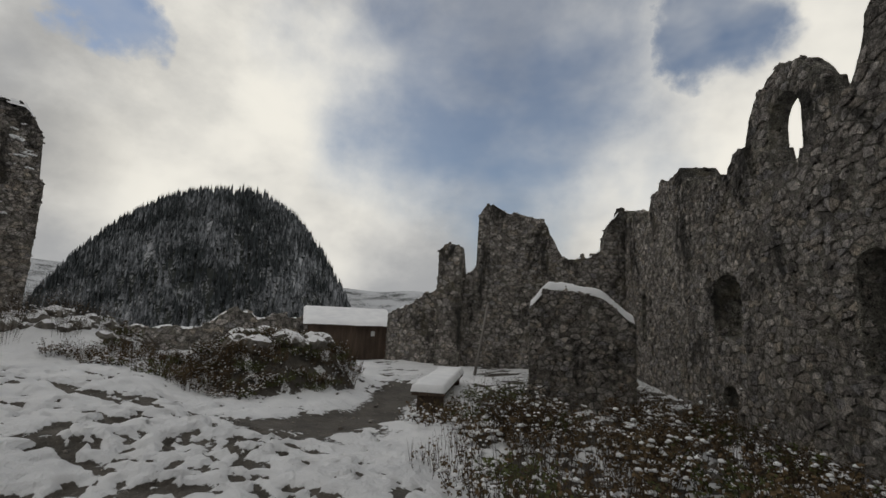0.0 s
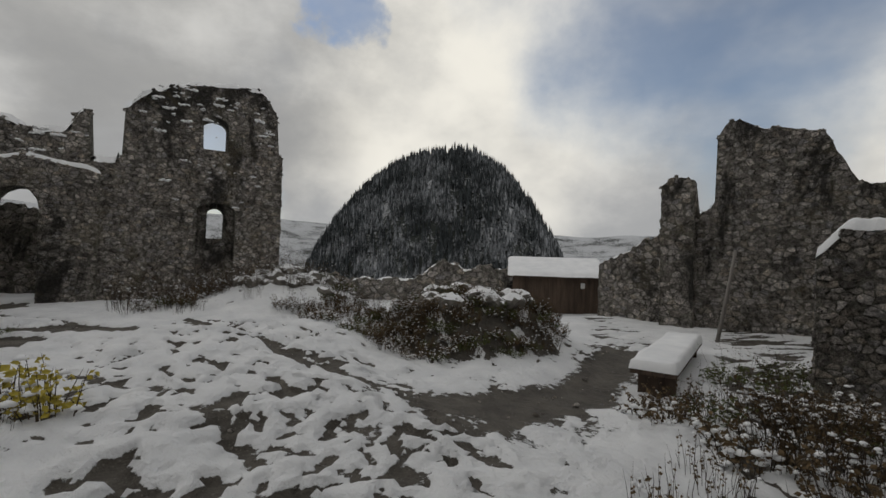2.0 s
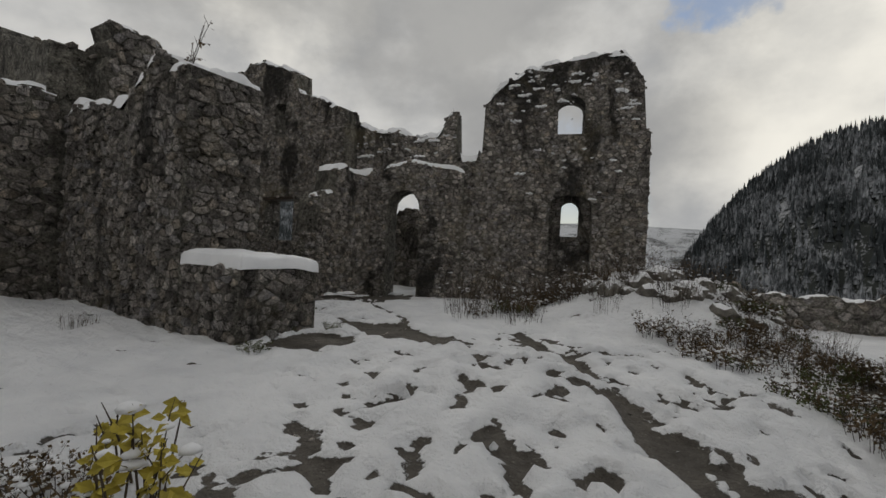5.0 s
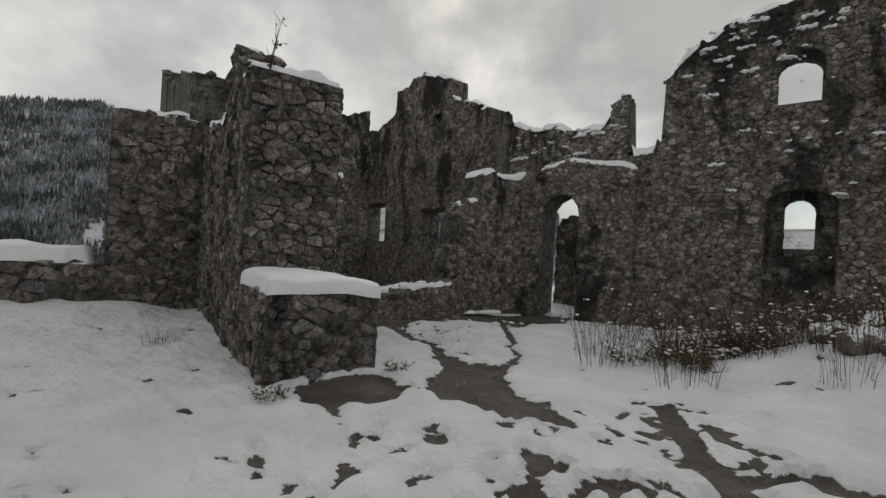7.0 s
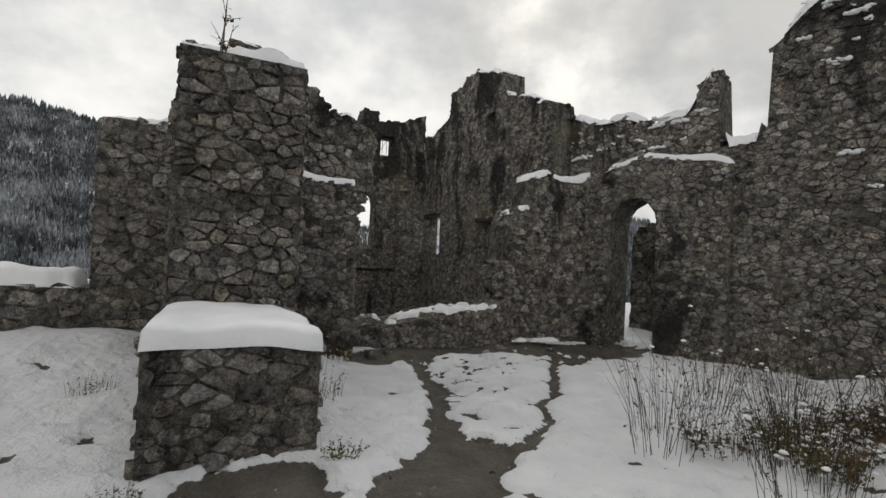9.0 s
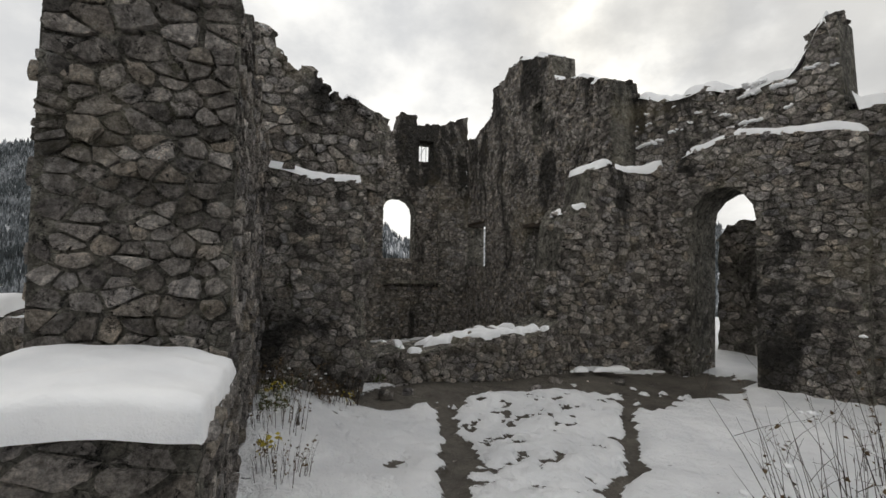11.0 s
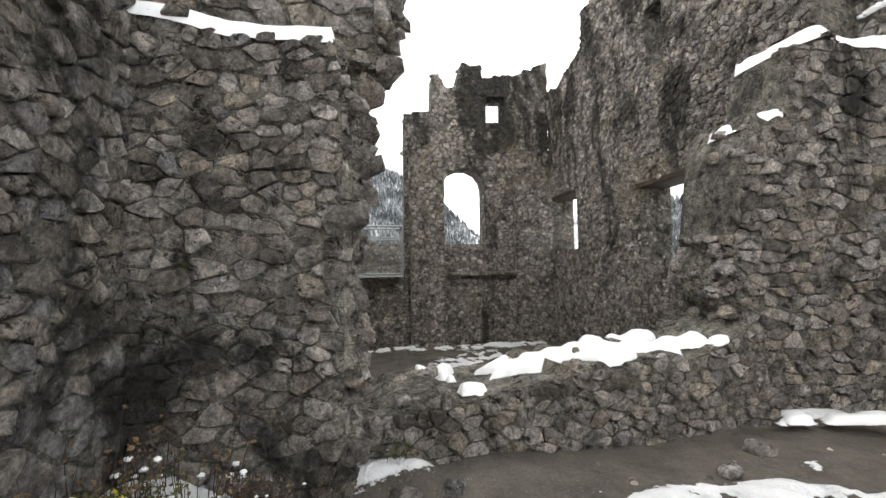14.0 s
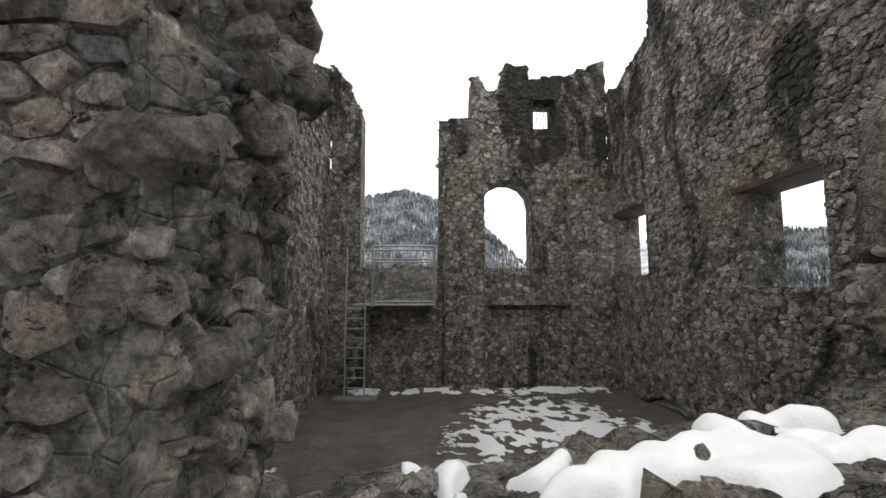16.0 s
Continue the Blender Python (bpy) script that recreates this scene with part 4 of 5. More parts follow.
# the thick pier wall and the low block before it
pier_wall, pier_fr, pier_top = rubble_wall("wall_pier", (-8.4, 7.66), (-5.05, 7.66), [(0, 3.2), (0.8, 3.1), (1.6, 3.05), (2.3, 3.3), (2.6, 3.5), (2.9, 3.4), (3.0, 3.2), (3.35, 3.25)], -0.5, 1.08, [], "thick ruined wall end of large weathered stones", 0.145, 0.034, 0.12, 41, back=True, ends="b", single=lambda s, z: True, edge=0.08)
snow_on("snow_cap", pier_fr, 0, 3.3, pier_top, -0.01, 1.07, 0.15, 12, CAP, 1.0)
block_wall, block_fr, block_top = rubble_wall("wall_block", (-3.92, 7.66), (-3.92, 8.8), [(0, 0.93), (0.6, 0.95), (1.14, 0.9)], -0.3, 1.13, [], "low squared stone block with a thick snow cap", 0.15, 0.026, 0.02, 42, ends="ab", single=lambda s, z: True, edge=0.03)
snow_on("snow_cushion", block_fr, 0.0, 1.14, lambda s: block_top(s) + 0.01 + 0.02 * math.sin(s * 9.0), -0.03, 1.12, 0.14, 13, "thick rounded cushion of snow on a stone block", 1.5, 9.0, 0.035, 0.028)
dark_wall, dark_fr, dark_top = rubble_wall("wall_corner", (-8.4, 6.35), (-8.4, 7.6), [(0, 3.32), (0.6, 3.4), (1.2, 3.45)], -0.4, 0.8, [], "dark damp corner of the ruined wall", 0.18, 0.026, 0.06, 43, ends="a", single=lambda s, z: True)
snow_on("snow_cap", dark_fr, 0, 1.2, dark_top, 0.0, 0.8, 0.07, 14, CAP, 0.9)
low_wall, low_fr, low_top = rubble_wall("wall_parapet", (-8.4, -6), (-8.4, 6.35), [(0, 0.9), (12.3, 0.95)], -0.6, 0.6, [], "low dark parapet wall under a bank of snow", 0.28, 0.026, 0.04, 44)
snow_on("snow_cap", low_fr, 0, 12.2, low_top, -0.02, 0.6, 0.24, 15, CAP, 1.6)

# the low broken wall across the room's entrance
sill_wall, sill_fr, sill_top = rubble_wall("wall_sill", (-8.15, 10.0), (-8.75, 13.7), [(0, 0.22), (0.4, 0.28), (0.9, 0.34), (1.5, 0.42), (2.6, 0.45), (3.3, 0.5), (3.75, 0.7)], -1.1, 0.95, [], "low broken stone wall with melting snow on it", 0.14, 0.034, 0.05, 51, back=True, single=lambda s, z: True)
sill_soft = lambda s: sum(sill_top(s + o * 0.09) for o in range(-4, 5)) / 9 + 0.01  # noqa: E731
snow_on("snow_patch", sill_fr, 0.5, 3.5, sill_soft, 0.0, 0.6, 0.08, 16, "melting patch of snow on the low wall", 0.68, step=0.022)
snow_on("snow_patch", sill_fr, 0.3, 3.6, lambda s: sill_soft(s) - 0.01, 0.45, 0.93, 0.09, 27, "melting patch of snow on the low wall", 0.42, step=0.022)

# the great hall wall and the far gable
HALL_TOP = [(-1.2, 6.0), (0.6, 5.6), (2.1, 5.3), (2.55, 4.6), (3.0, 5.6), (3.7, 5.75), (5.8, 5.7), (6.3, 5.0), (8.0, 4.75), (8.3, 4.6), (8.7, 5.0), (9.2, 4.9), (9.5, 4.15), (11.1, 4.15), (11.4, 4.8), (11.7, 4.75), (12.2, 5.1), (12.4, 5.6), (13.5, 6.6), (16, 7.0), (22, 7.2)]
hall_wall, hall_fr, hall_top = rubble_wall("wall_hall", (17.0, 8.6), (0.6, -6.0), HALL_TOP, -1.3, 0.95, [arch(7.5, 8.75, 1.15, 2.5, 0.4), arch(7.8, 8.45, -0.35, 0.1, 0.15), arch(11.9, 12.5, 0.8, 2.45, 0.2), arch(1.9, 2.4, 0.7, 2.4, 0.2)], "long high hall wall with broken top and window holes", 0.19, 0.026, 0.14, 61, s0=-1.2, single=lambda s, z: 7.5 < s < 12.5 and z < 3)
rubble_wall("wall_hall_crown", (17.0, 8.6), (0.6, -6.0), [(8.9, 4.9), (9.15, 5.5), (9.6, 6.0), (10.2, 6.15), (10.8, 5.95), (11.4, 5.3), (11.5, 4.9)], 4.1, 0.34, [arch(9.85, 10.8, 4.25, 5.6)], "thin broken arch standing on the hall wall", 0.19, 0.026, 0.09, 68, s0=8.95, s1=11.45, out=-0.12, back=True)
GABLE_TOP = [(0, 1.3), (1.9, 2.4), (2.15, 2.5), (2.2, 4.0), (2.35, 4.35), (2.85, 4.35), (3.15, 4.2), (3.25, 3.15), (3.75, 3.5), (3.8, 5.7), (4.05, 6.1), (4.4, 6.3), (5.0, 5.9), (6.5, 5.5), (7.35, 4.0), (8.3, 4.0), (8.95, 4.4), (9.15, 5.4), (9.6, 6.0), (10, 6.2)]
gable_wall, gable_fr, gable_top = rubble_wall("wall_gable", (10.75, 16.2), (17.2, 8.8), GABLE_TOP, -1.3, 0.85, [], "ruined gable wall rising at the far end of the court", 0.21, 0.026, 0.1, 62)
rubble_wall("wall_gable_post", (10.75, 16.2), (17.2, 8.8), [(2.2, 4.1), (2.5, 4.4), (3.2, 4.2)], -1.3, 0.5, [], "upright stone pier of the gable wall", 0.28, 0.034, 0.08, 63, s0=2.2, s1=3.2, out=0.5, ends="ab")
snow_on("snow_cap", gable_fr, 0, 9.8, gable_top, 0, 0.8, 0.05, 17, CAP, 0.55)
stub_wall, stub_fr, stub_top = rubble_wall("wall_stub", (8.25, 6.45), (9.55, 4.55), [(0, 1.55), (0.2, 1.75), (0.28, 2.0), (0.8, 2.08), (1.3, 2.0), (1.75, 1.75), (2.1, 1.5), (2.3, 1.3)], -1.2, 0.7, [], "free-standing stub of rubble wall capped with snow", 0.16, 0.034, 0.05, 64, ends="ab", single=lambda s, z: True, edge=0.06)
snow_on("snow_cap", stub_fr, 0, 2.28, stub_top, -0.01, 0.7, 0.15, 18, CAP, 2.0)
ramp_wall, ramp_fr, ramp_top = rubble_wall("wall_rampart", (0.5, 21.9), (9.6, 20.08), [(0, 0.2), (3, 0.3), (4.6, 0.5), (4.9, 1.0), (5.4, 1.35), (6.0, 1.1), (6.4, 0.7), (6.9, 1.0), (9.2, 1.0)], -2.5, 0.7, [], "low snow-topped rampart along the edge of the hill", 0.32, 0.026, 0.1, 65)
snow_on("snow_cap", ramp_fr, 0, 9, ramp_top, 0, 0.7, 0.06, 19, CAP, 0.4)
rubble_wall("wall_stump", (0.75, 15.8), (1.35, 15.75), [(0, 0.75), (0.3, 0.85), (0.6, 0.6)], -0.6, 0.5, [], "small stump of masonry with a snow cap", 0.25, 0.026, 0.06, 66, ends="ab")
# plain walls that close the place behind the camera
rubble_wall("wall_back", (0.6, -6.0), (-8.4, -6.0), [(0, 6), (9, 3)], -1.3, 0.8, [], "plain rubble wall closing the court", 0.45, 0.026, 0.1, 67)


# ---------------------------------------------------------------- distance
def conifer(V, F, at, h, r, rng, tiers=4):
    """A small spruce: ragged drooping tiers round a tapering top."""
    turn = rng.uniform(0, 6.28)
    for k in range(tiers):
        lo, hi = h * (0.08 + 0.80 * k / tiers), h * (0.08 + 0.80 * k / tiers + 1.45 / tiers * 0.92)
        rad, n, b = r * (1 - k / tiers) ** 0.85, 5, len(V)
        for j in range(n):
            w = turn + k * 0.7 + 6.283 * j / n
            q = rad * rng.uniform(0.7, 1.2)
            V.append((at[0] + q * math.cos(w), at[1] + q * math.sin(w), at[2] + lo - rng.uniform(0, 0.06) * h))
        V.append((at[0], at[1], at[2] + min(hi, h)))
        for j in range(n):
            F.append((b + j, b + (j + 1) % n, b + n))


def dome_height(x, y):
    """The wooded knoll across the valley, in metres over the court."""
    x = np.where(x > 84, 84 + (x - 84) * 1.28, x)
    e = np.hypot((x - 84) * 0.97 + (y - 340) * 0.23, ((y - 340) * 0.97 - (x - 84) * 0.23) * 0.85)
    side = np.clip(e / 100, 0, None)
    return 75 - 84 * side ** 2.3 - 8 * np.clip(84 - x, 0, None) / 100 + 5 * (fractal(x, y, 0.03, 71) - 0.5)


def ridge_height(x, y):
    """The long snowy ridge to the west."""
    a = np.degrees(np.arctan2(-x, y))
    up = np.interp(a, [-180, -100, -60, -30, -10, 10, 25, 40, 55, 64, 74, 77, 83, 87, 92, 100, 108, 118, 140, 180], [6, 6, 4, 3, 4, 4, 4, 5, 7, 6, 3, 3.5, 9, 11.5, 13, 11, 12.5, 10, 8, 6])
    d = np.hypot(x, y)
    crest = np.tan(np.radians(up)) * 520
    return -40 + (crest + 40) * np.clip((d - 180) / 340, 0, 1) ** 1.2 - np.clip(d - 540, 0, None) * 0.35 + 9 * (fractal(x, y, 0.012, 81) - 0.5) * np.clip((d - 200) / 200, 0, 1)


def make_hill(name, height, xs, ys, material, label):
    X, Y = np.meshgrid(xs, ys)
    Z = height(X, Y)
    nx, ny = len(xs), len(ys)
    idx = np.arange(nx * ny).reshape(ny, nx)
    quads = np.stack([idx[:-1, :-1], idx[:-1, 1:], idx[1:, 1:], idx[1:, :-1]], -1).reshape(-1, 4)
    return tagged(mesh_object(name, np.stack([X, Y, Z], -1).reshape(-1, 3), [tuple(q) for q in quads.tolist()], material, smooth=True), label, "hill", kind="structure")


make_hill("backdrop_knoll", dome_height, np.linspace(-110, 280, 66), np.linspace(160, 500, 60), MAT["hillside"], "steep dome-shaped hill across the valley")
rng = random.Random(5)
V, F = [], []
for _ in range(9500):
    w, q = rng.uniform(0, 6.283), math.sqrt(rng.random()) * 142
    x, y = 84 + q * math.cos(w), 340 + q * math.sin(w)
    z = float(dome_height(np.array(x), np.array(y)))
    if y > 375 or z < -75:
        continue
    bare = z > 71 and rng.random() < 0.75
    h = rng.uniform(7.5, 13.5) * (0.55 if bare else 1)
    conifer(V, F, (x, y, z - 1), h, h * 0.17, rng)
tagged(mesh_object("conifer_forest", V, F, MAT["forest"]), "dense dark conifers frosted with snow on a hill", "forest", kind="stuff")

ang = np.radians(np.linspace(-40, 190, 200))
rad = np.linspace(170, 640, 34)
A, Rr = np.meshgrid(ang, rad)
HX, HY = -np.sin(A) * Rr, np.cos(A) * Rr
HZ = ridge_height(HX, HY)
idx = np.arange(A.size).reshape(A.shape)
quads = np.stack([idx[:-1, :-1], idx[:-1, 1:], idx[1:, 1:], idx[1:, :-1]], -1).reshape(-1, 4)
tagged(mesh_object("backdrop_ridge", np.stack([HX, HY, HZ], -1).reshape(-1, 3), [tuple(q) for q in quads.tolist()], MAT["hillside"], smooth=True), "snowy wooded ridge beyond the valley", "hill", kind="structure")
V, F = [], []
for _ in range(26000):
    w = radians(rng.choice((rng.uniform(40, 60), rng.uniform(70, 122), rng.uniform(80, 118))))
    d = rng.uniform(215, 535)
    x, y = -math.sin(w) * d, math.cos(w) * d
    z = float(ridge_height(np.array(x), np.array(y)))
    if fractal(np.array(x), np.array(y), 0.014, 91) > 0.8:
        continue
    h = rng.uniform(4.5, 9)
    conifer(V, F, (x, y, z - 1), h, h * 0.2, rng, 2)
for _ in range(7000):
    w, d = radians(rng.uniform(62, 124)), rng.uniform(45, 235)
    x, y = -math.sin(w) * d, math.cos(w) * d
    z = max(float(base_height(np.array(x), np.array(y))), float(ridge_height(np.array(x), np.array(y))) if d > 170 else -999.0)
    h = rng.uniform(5, 9)
    conifer(V, F, (x, y, z - 1), h, h * 0.2, rng, 3)
tagged(mesh_object("ridge_forest", V, F, MAT["white_forest"]), "pale snow-covered conifers on a far ridge", "forest", kind="stuff")


# ---------------------------------------------------------------- plants
def blob(V, F, at, r, rng, squash=0.6):
    """A small lump of snow."""
    b, n = len(V), 6
    V.append(at + Vector((0, 0, r * squash)))
    for z, q in ((0.45, 0.8), (-0.25, 1.0)):
        for j in range(n):
            w = 6.283 * j / n + z
            k = q * r * rng.uniform(0.8, 1.2)
            V.append(at + Vector((k * math.cos(w), k * math.sin(w), z * r * squash)))
    V.append(at + Vector((0, 0, -r * squash * 0.6)))
    for j in range(n):
        o = (j + 1) % n
        F += [(b, b + 1 + j, b + 1 + o), (b + 1 + j, b + 1 + n + j, b + 1 + n + o, b + 1 + o), (b + 1 + n + j, b + 1 + 2 * n, b + 1 + n + o)]


def leaf(V, F, at, size, rng):
    """A small pointed leaf, folded along its rib and hanging."""
    d = Vector((rng.uniform(-1, 1), rng.uniform(-1, 1), rng.uniform(-0.8, 0.35))).normalized()
    side = d.orthogonal().normalized() * size * 0.35
    fold = d.cross(side).normalized() * size * 0.12
    b = len(V)
    V += [at, at + d * size * 0.45 + side + fold, at + d * size, at + d * size * 0.45 - side + fold, at + d * size * 0.5]
    F += [(b, b + 1, b + 4), (b + 1, b + 2, b + 4), (b + 2, b + 3, b + 4), (b + 3, b, b + 4)]


def plant(name, seed, stems, height, spread, lean, leaves, leaf_size, leaf_mat, lumps, lump_size, label, stem_mat="stem", thick=0.0035, twigs=0):
    """A clump of stems with leaves and clinging snow, rooted at its origin."""
    rng = random.Random(seed)
    root = thing(name, (0, 0, 0), label, "plant")
    V, F, LV, LF, SV, SF = [], [], [], [], [], []
    tips = []
    for _ in range(stems):
        a, q = rng.uniform(0, 6.283), spread * math.sqrt(rng.random())
        p = Vector((q * math.cos(a), q * math.sin(a), -0.06))
        h = height * rng.uniform(0.45, 1.0)
        out = Vector((math.cos(a), math.sin(a), 0)) * lean * rng.uniform(0.2, 1.1) + Vector((rng.uniform(-0.1, 0.1), rng.uniform(-0.1, 0.1), 0))
        pts = [p + out * h * f ** 1.5 + Vector((rng.uniform(-1, 1), rng.uniform(-1, 1), 0)) * 0.012 + Vector((0, 0, h * f)) for f in (0, 0.35, 0.7, 1.0)]
        tube(V, F, pts, [thick * 1.3, thick, thick * 0.75, thick * 0.3], 3)
        tips.append(pts)
        for _ in range(twigs):
            f = rng.uniform(0.3, 0.95)
            s = p + out * h * f ** 1.5 + Vector((0, 0, h * f))
            e = s + Vector((rng.uniform(-1, 1), rng.uniform(-1, 1), rng.uniform(0.1, 1.0))) * h * 0.22
            tube(V, F, [s, (s + e) / 2 + Vector((0, 0, 0.01)), e], [thick * 0.6, thick * 0.5, thick * 0.25], 3)
            tips.append([s, s, e, e])
    for _ in range(leaves):
        pts = rng.choice(tips)
        f = rng.uniform(0.25, 1.0)
        leaf(LV, LF, pts[1].lerp(pts[3], f) + Vector((rng.uniform(-1, 1), rng.uniform(-1, 1), 0)) * 0.02, leaf_size * rng.uniform(0.5, 1.2), rng)
    for _ in range(lumps):
        pts = rng.choice(tips)
        blob(SV, SF, pts[0].lerp(pts[3], rng.uniform(0.1, 0.95)), lump_size * rng.uniform(0.5, 1.3), rng)
    tagged(mesh_object("stems", V, F, MAT[stem_mat], root), kind="stuff")
    if LV:
        tagged(mesh_object("leaves", LV, LF, MAT[leaf_mat], root), kind="stuff")
    if SV:
        tagged(mesh_object("snow_lumps", SV, SF, MAT["snow"], root, smooth=True), kind="stuff")
    return root


WEED = "tall dry brown weeds standing in the snow"
SHRUB = "low tangled brown shrub dusted with snow"
HERB = "withered green and brown undergrowth with snow lumps"
KINDS = {
    "weed": [plant("dead_weeds", 1, 34, 0.95, 0.34, 0.4, 70, 0.03, "brown_leaf", 14, 0.025, WEED, "bark", 0.0024, 2), plant("dead_weeds", 2, 20, 1.2, 0.3, 0.45, 60, 0.035, "brown_leaf", 8, 0.024, WEED, "bark", 0.0026, 2)],
    "short": [plant("dead_weeds", 3, 48, 0.5, 0.42, 0.15, 90, 0.04, "brown_leaf", 9, 0.028, "short dark dead stalks poking out of snow", "bark"), plant("dead_weeds", 4, 40, 0.62, 0.4, 0.2, 120, 0.045, "brown_leaf", 10, 0.03, "short dark dead stalks poking out of snow", "bark")],
    "shrub": [plant("snowy_shrub", 5, 26, 0.62, 0.36, 0.55, 420, 0.055, "brown_leaf", 34, 0.045, SHRUB, "bark", 0.005, 5), plant("snowy_shrub", 6, 30, 0.5, 0.45, 0.6, 460, 0.06, "brown_leaf", 50, 0.046, SHRUB, "bark", 0.005, 5)],
    "herb": [plant("undergrowth", 7, 30, 0.55, 0.4, 0.5, 420, 0.06, "green_leaf", 14, 0.035, HERB, "bark", 0.004, 4), plant("undergrowth", 8, 34, 0.7, 0.38, 0.4, 400, 0.055, "brown_leaf", 8, 0.035, HERB, "bark", 0.004, 4)],
}
YELLOW = [plant("yellow_plant", 9, 20, 0.6, 0.22, 0.3, 230, 0.07, "yellow_leaf", 22, 0.05, "small plant with bright yellow leaves in snow", "stem", 0.006, 2), plant("yellow_plant", 10, 7, 0.4, 0.12, 0.3, 26, 0.07, "yellow_leaf", 4, 0.03, "sparse weed with a few yellow leaves", "stem", 0.005, 1)]
SAPLING = plant("sapling", 11, 3, 0.75, 0.05, 0.5, 40, 0.05, "brown_leaf", 0, 0.02, "thin bare sapling on a wall top", "bark", 0.007, 5)
used = set()


def put(ob, x, y, rng, size=1.0, z=None, group=""):
    z = float(ground_z(np.array(x), np.array(y))) if z is None else z
    m = pose(x, y, z, 0, 0, rng.uniform(0, 360))
    if ob.name in used:
        ob = copy_thing(ob, m)
    used.add(ob.name)
    ob.matrix_basis = m @ Matrix.Scale(size, 4)
    if group:
        ob["group"] = group
    return ob


rng = random.Random(77)
# thicket between the path and the hall wall
for _ in range(130):
    x, y = rng.uniform(2.6, 10.5), rng.uniform(0.2, 6.6)
    if y < 0.89 * x - 6.0 or y > 1.05 * x + 1.0 or (x < 4.6 and y > 0.9 * x + 0.9) or near_line(np.array(x), np.array(y), EAST_PATH) < 0.95:
        continue
    if abs(x - 8.9) < 0.9 and abs(y - 5.5) < 1.1:
        continue
    kind = rng.choices(("short", "weed", "shrub", "herb"), (5, 2, 3, 4) if x < 6 else (2, 2, 4, 5))[0]
    put(rng.choice(KINDS[kind]), x, y, rng, rng.uniform(0.75, 1.15), group="thicket below the hall wall")
for x, y in ((8.0, 6.9), (8.6, 7.2), (7.5, 7.4), (9.5, 6.9), (10.2, 5.6), (5.2, 6.0), (5.6, 5.7), (11.2, 4.9), (12.2, 5.9)):
    put(rng.choice(KINDS["herb" if x < 9 else "shrub"]), x, y, rng, rng.uniform(0.7, 1.0), group="thicket below the hall wall")
# brush over the rubble hump, and along the bank behind the snow field
for _ in range(150):
    a, q = rng.uniform(0, 6.283), math.sqrt(rng.random()) * 1.05
    x, y = 4.0 + q * 2.05 * math.cos(a) * 0.94 - q * 1.45 * math.sin(a) * 0.34, 10.45 + q * 2.05 * math.cos(a) * 0.34 + q * 1.45 * math.sin(a) * 0.94
    front = y < 10.5 + 0.36 * (x - 4.0)
    put(rng.choice(KINDS["herb" if front and rng.random() < 0.75 else "shrub"]), x, y, rng, rng.uniform(0.4, 0.65) if front else rng.uniform(0.3, 0.45), group="brush on the rubble hump")
for _ in range(34):
    f = rng.random()
    x, y = 0.6 + 1.9 * f + rng.uniform(-0.2, 0.9), 13.2 - 3.6 * f + rng.uniform(-0.2, 1.2)
    put(rng.choice(KINDS[rng.choice(("shrub", "short", "herb", "weed", "herb"))]), x, y, rng, rng.uniform(0.4, 0.65), group="brush on the bank")
for _ in range(95):
    f, q = rng.random(), rng.random()
    x, y = -0.2 + 2.9 * f + 1.5 * q, 11.2 - 3.0 * f + 1.3 * q
    put(rng.choice(KINDS[rng.choice(("shrub", "herb", "short", "shrub", "herb"))]), x, y, rng, rng.uniform(0.35, 0.6), group="brush on the bank")
# weeds on the mound and along the gate wall
for _ in range(30):
    a, q = rng.uniform(0, 6.283), math.sqrt(rng.random())
    put(rng.choice(KINDS["weed" if rng.random() < 0.7 else "short"]), -0.7 + 1.5 * q * math.cos(a), 13.0 + 1.2 * q * math.sin(a), rng, rng.uniform(0.6, 0.9), group="weeds on the mound")
for _ in range(26):
    f = rng.random()
    put(rng.choice(KINDS["weed"]), -3.9 + 3.0 * f + rng.uniform(-0.4, 0.4), 15.6 + 1.2 * f + rng.uniform(-0.7, 0.6), rng, rng.uniform(0.6, 0.95), group="weeds along the gate wall")
for x, y, k in ((-3.1, 11.4, 1), (-3.25, 11.7, 0), (-2.6, 12.3, 0), (-3.6, 12.7, 1), (-2.4, 11.9, 1), (-4.2, 13.9, 0), (-3.0, 13.2, 1), (-2.2, 12.8, 0), (-3.8, 14.4, 1), (-2.0, 11.4, 0)):
    put(KINDS["weed"][k], x, y, rng, rng.uniform(0.8, 1.1), group="weeds beside the gate path")
for _ in range(34):
    f = rng.random()
    x, y = -3.1 + 0.9 * rng.random() + 0.3 * f, 11.7 + 2.8 * f
    put(rng.choice(KINDS[rng.choice(("herb", "short", "shrub", "weed"))]), x, y, rng, rng.uniform(0.4, 0.65), group="weeds beside the gate path")
put(YELLOW[0], -1.42, 5.45, rng, 1.0)
put(YELLOW[1], -1.95, 5.75, rng, 1.4)
put(KINDS["shrub"][0], -1.85, 5.4, rng, 0.45)
put(KINDS["short"][0], -1.7, 5.15, rng, 0.6)
put(KINDS["shrub"][1], -2.15, 5.35, rng, 0.35)
for x, y, s in ((-7.25, 8.75, 0.8), (-7.35, 9.2, 0.7), (-7.4, 9.65, 0.6), (-5.3, 9.1, 0.5), (-6.2, 9.05, 0.6)):
    put(KINDS["short"][1], x, y, rng, s, group="weeds at the wall foot")
put(YELLOW[1], -7.15, 8.95, rng, 0.7)
put(YELLOW[1], -7.3, 9.75, rng, 0.6)
put(YELLOW[1], -5.7, 8.98, rng, 0.65)
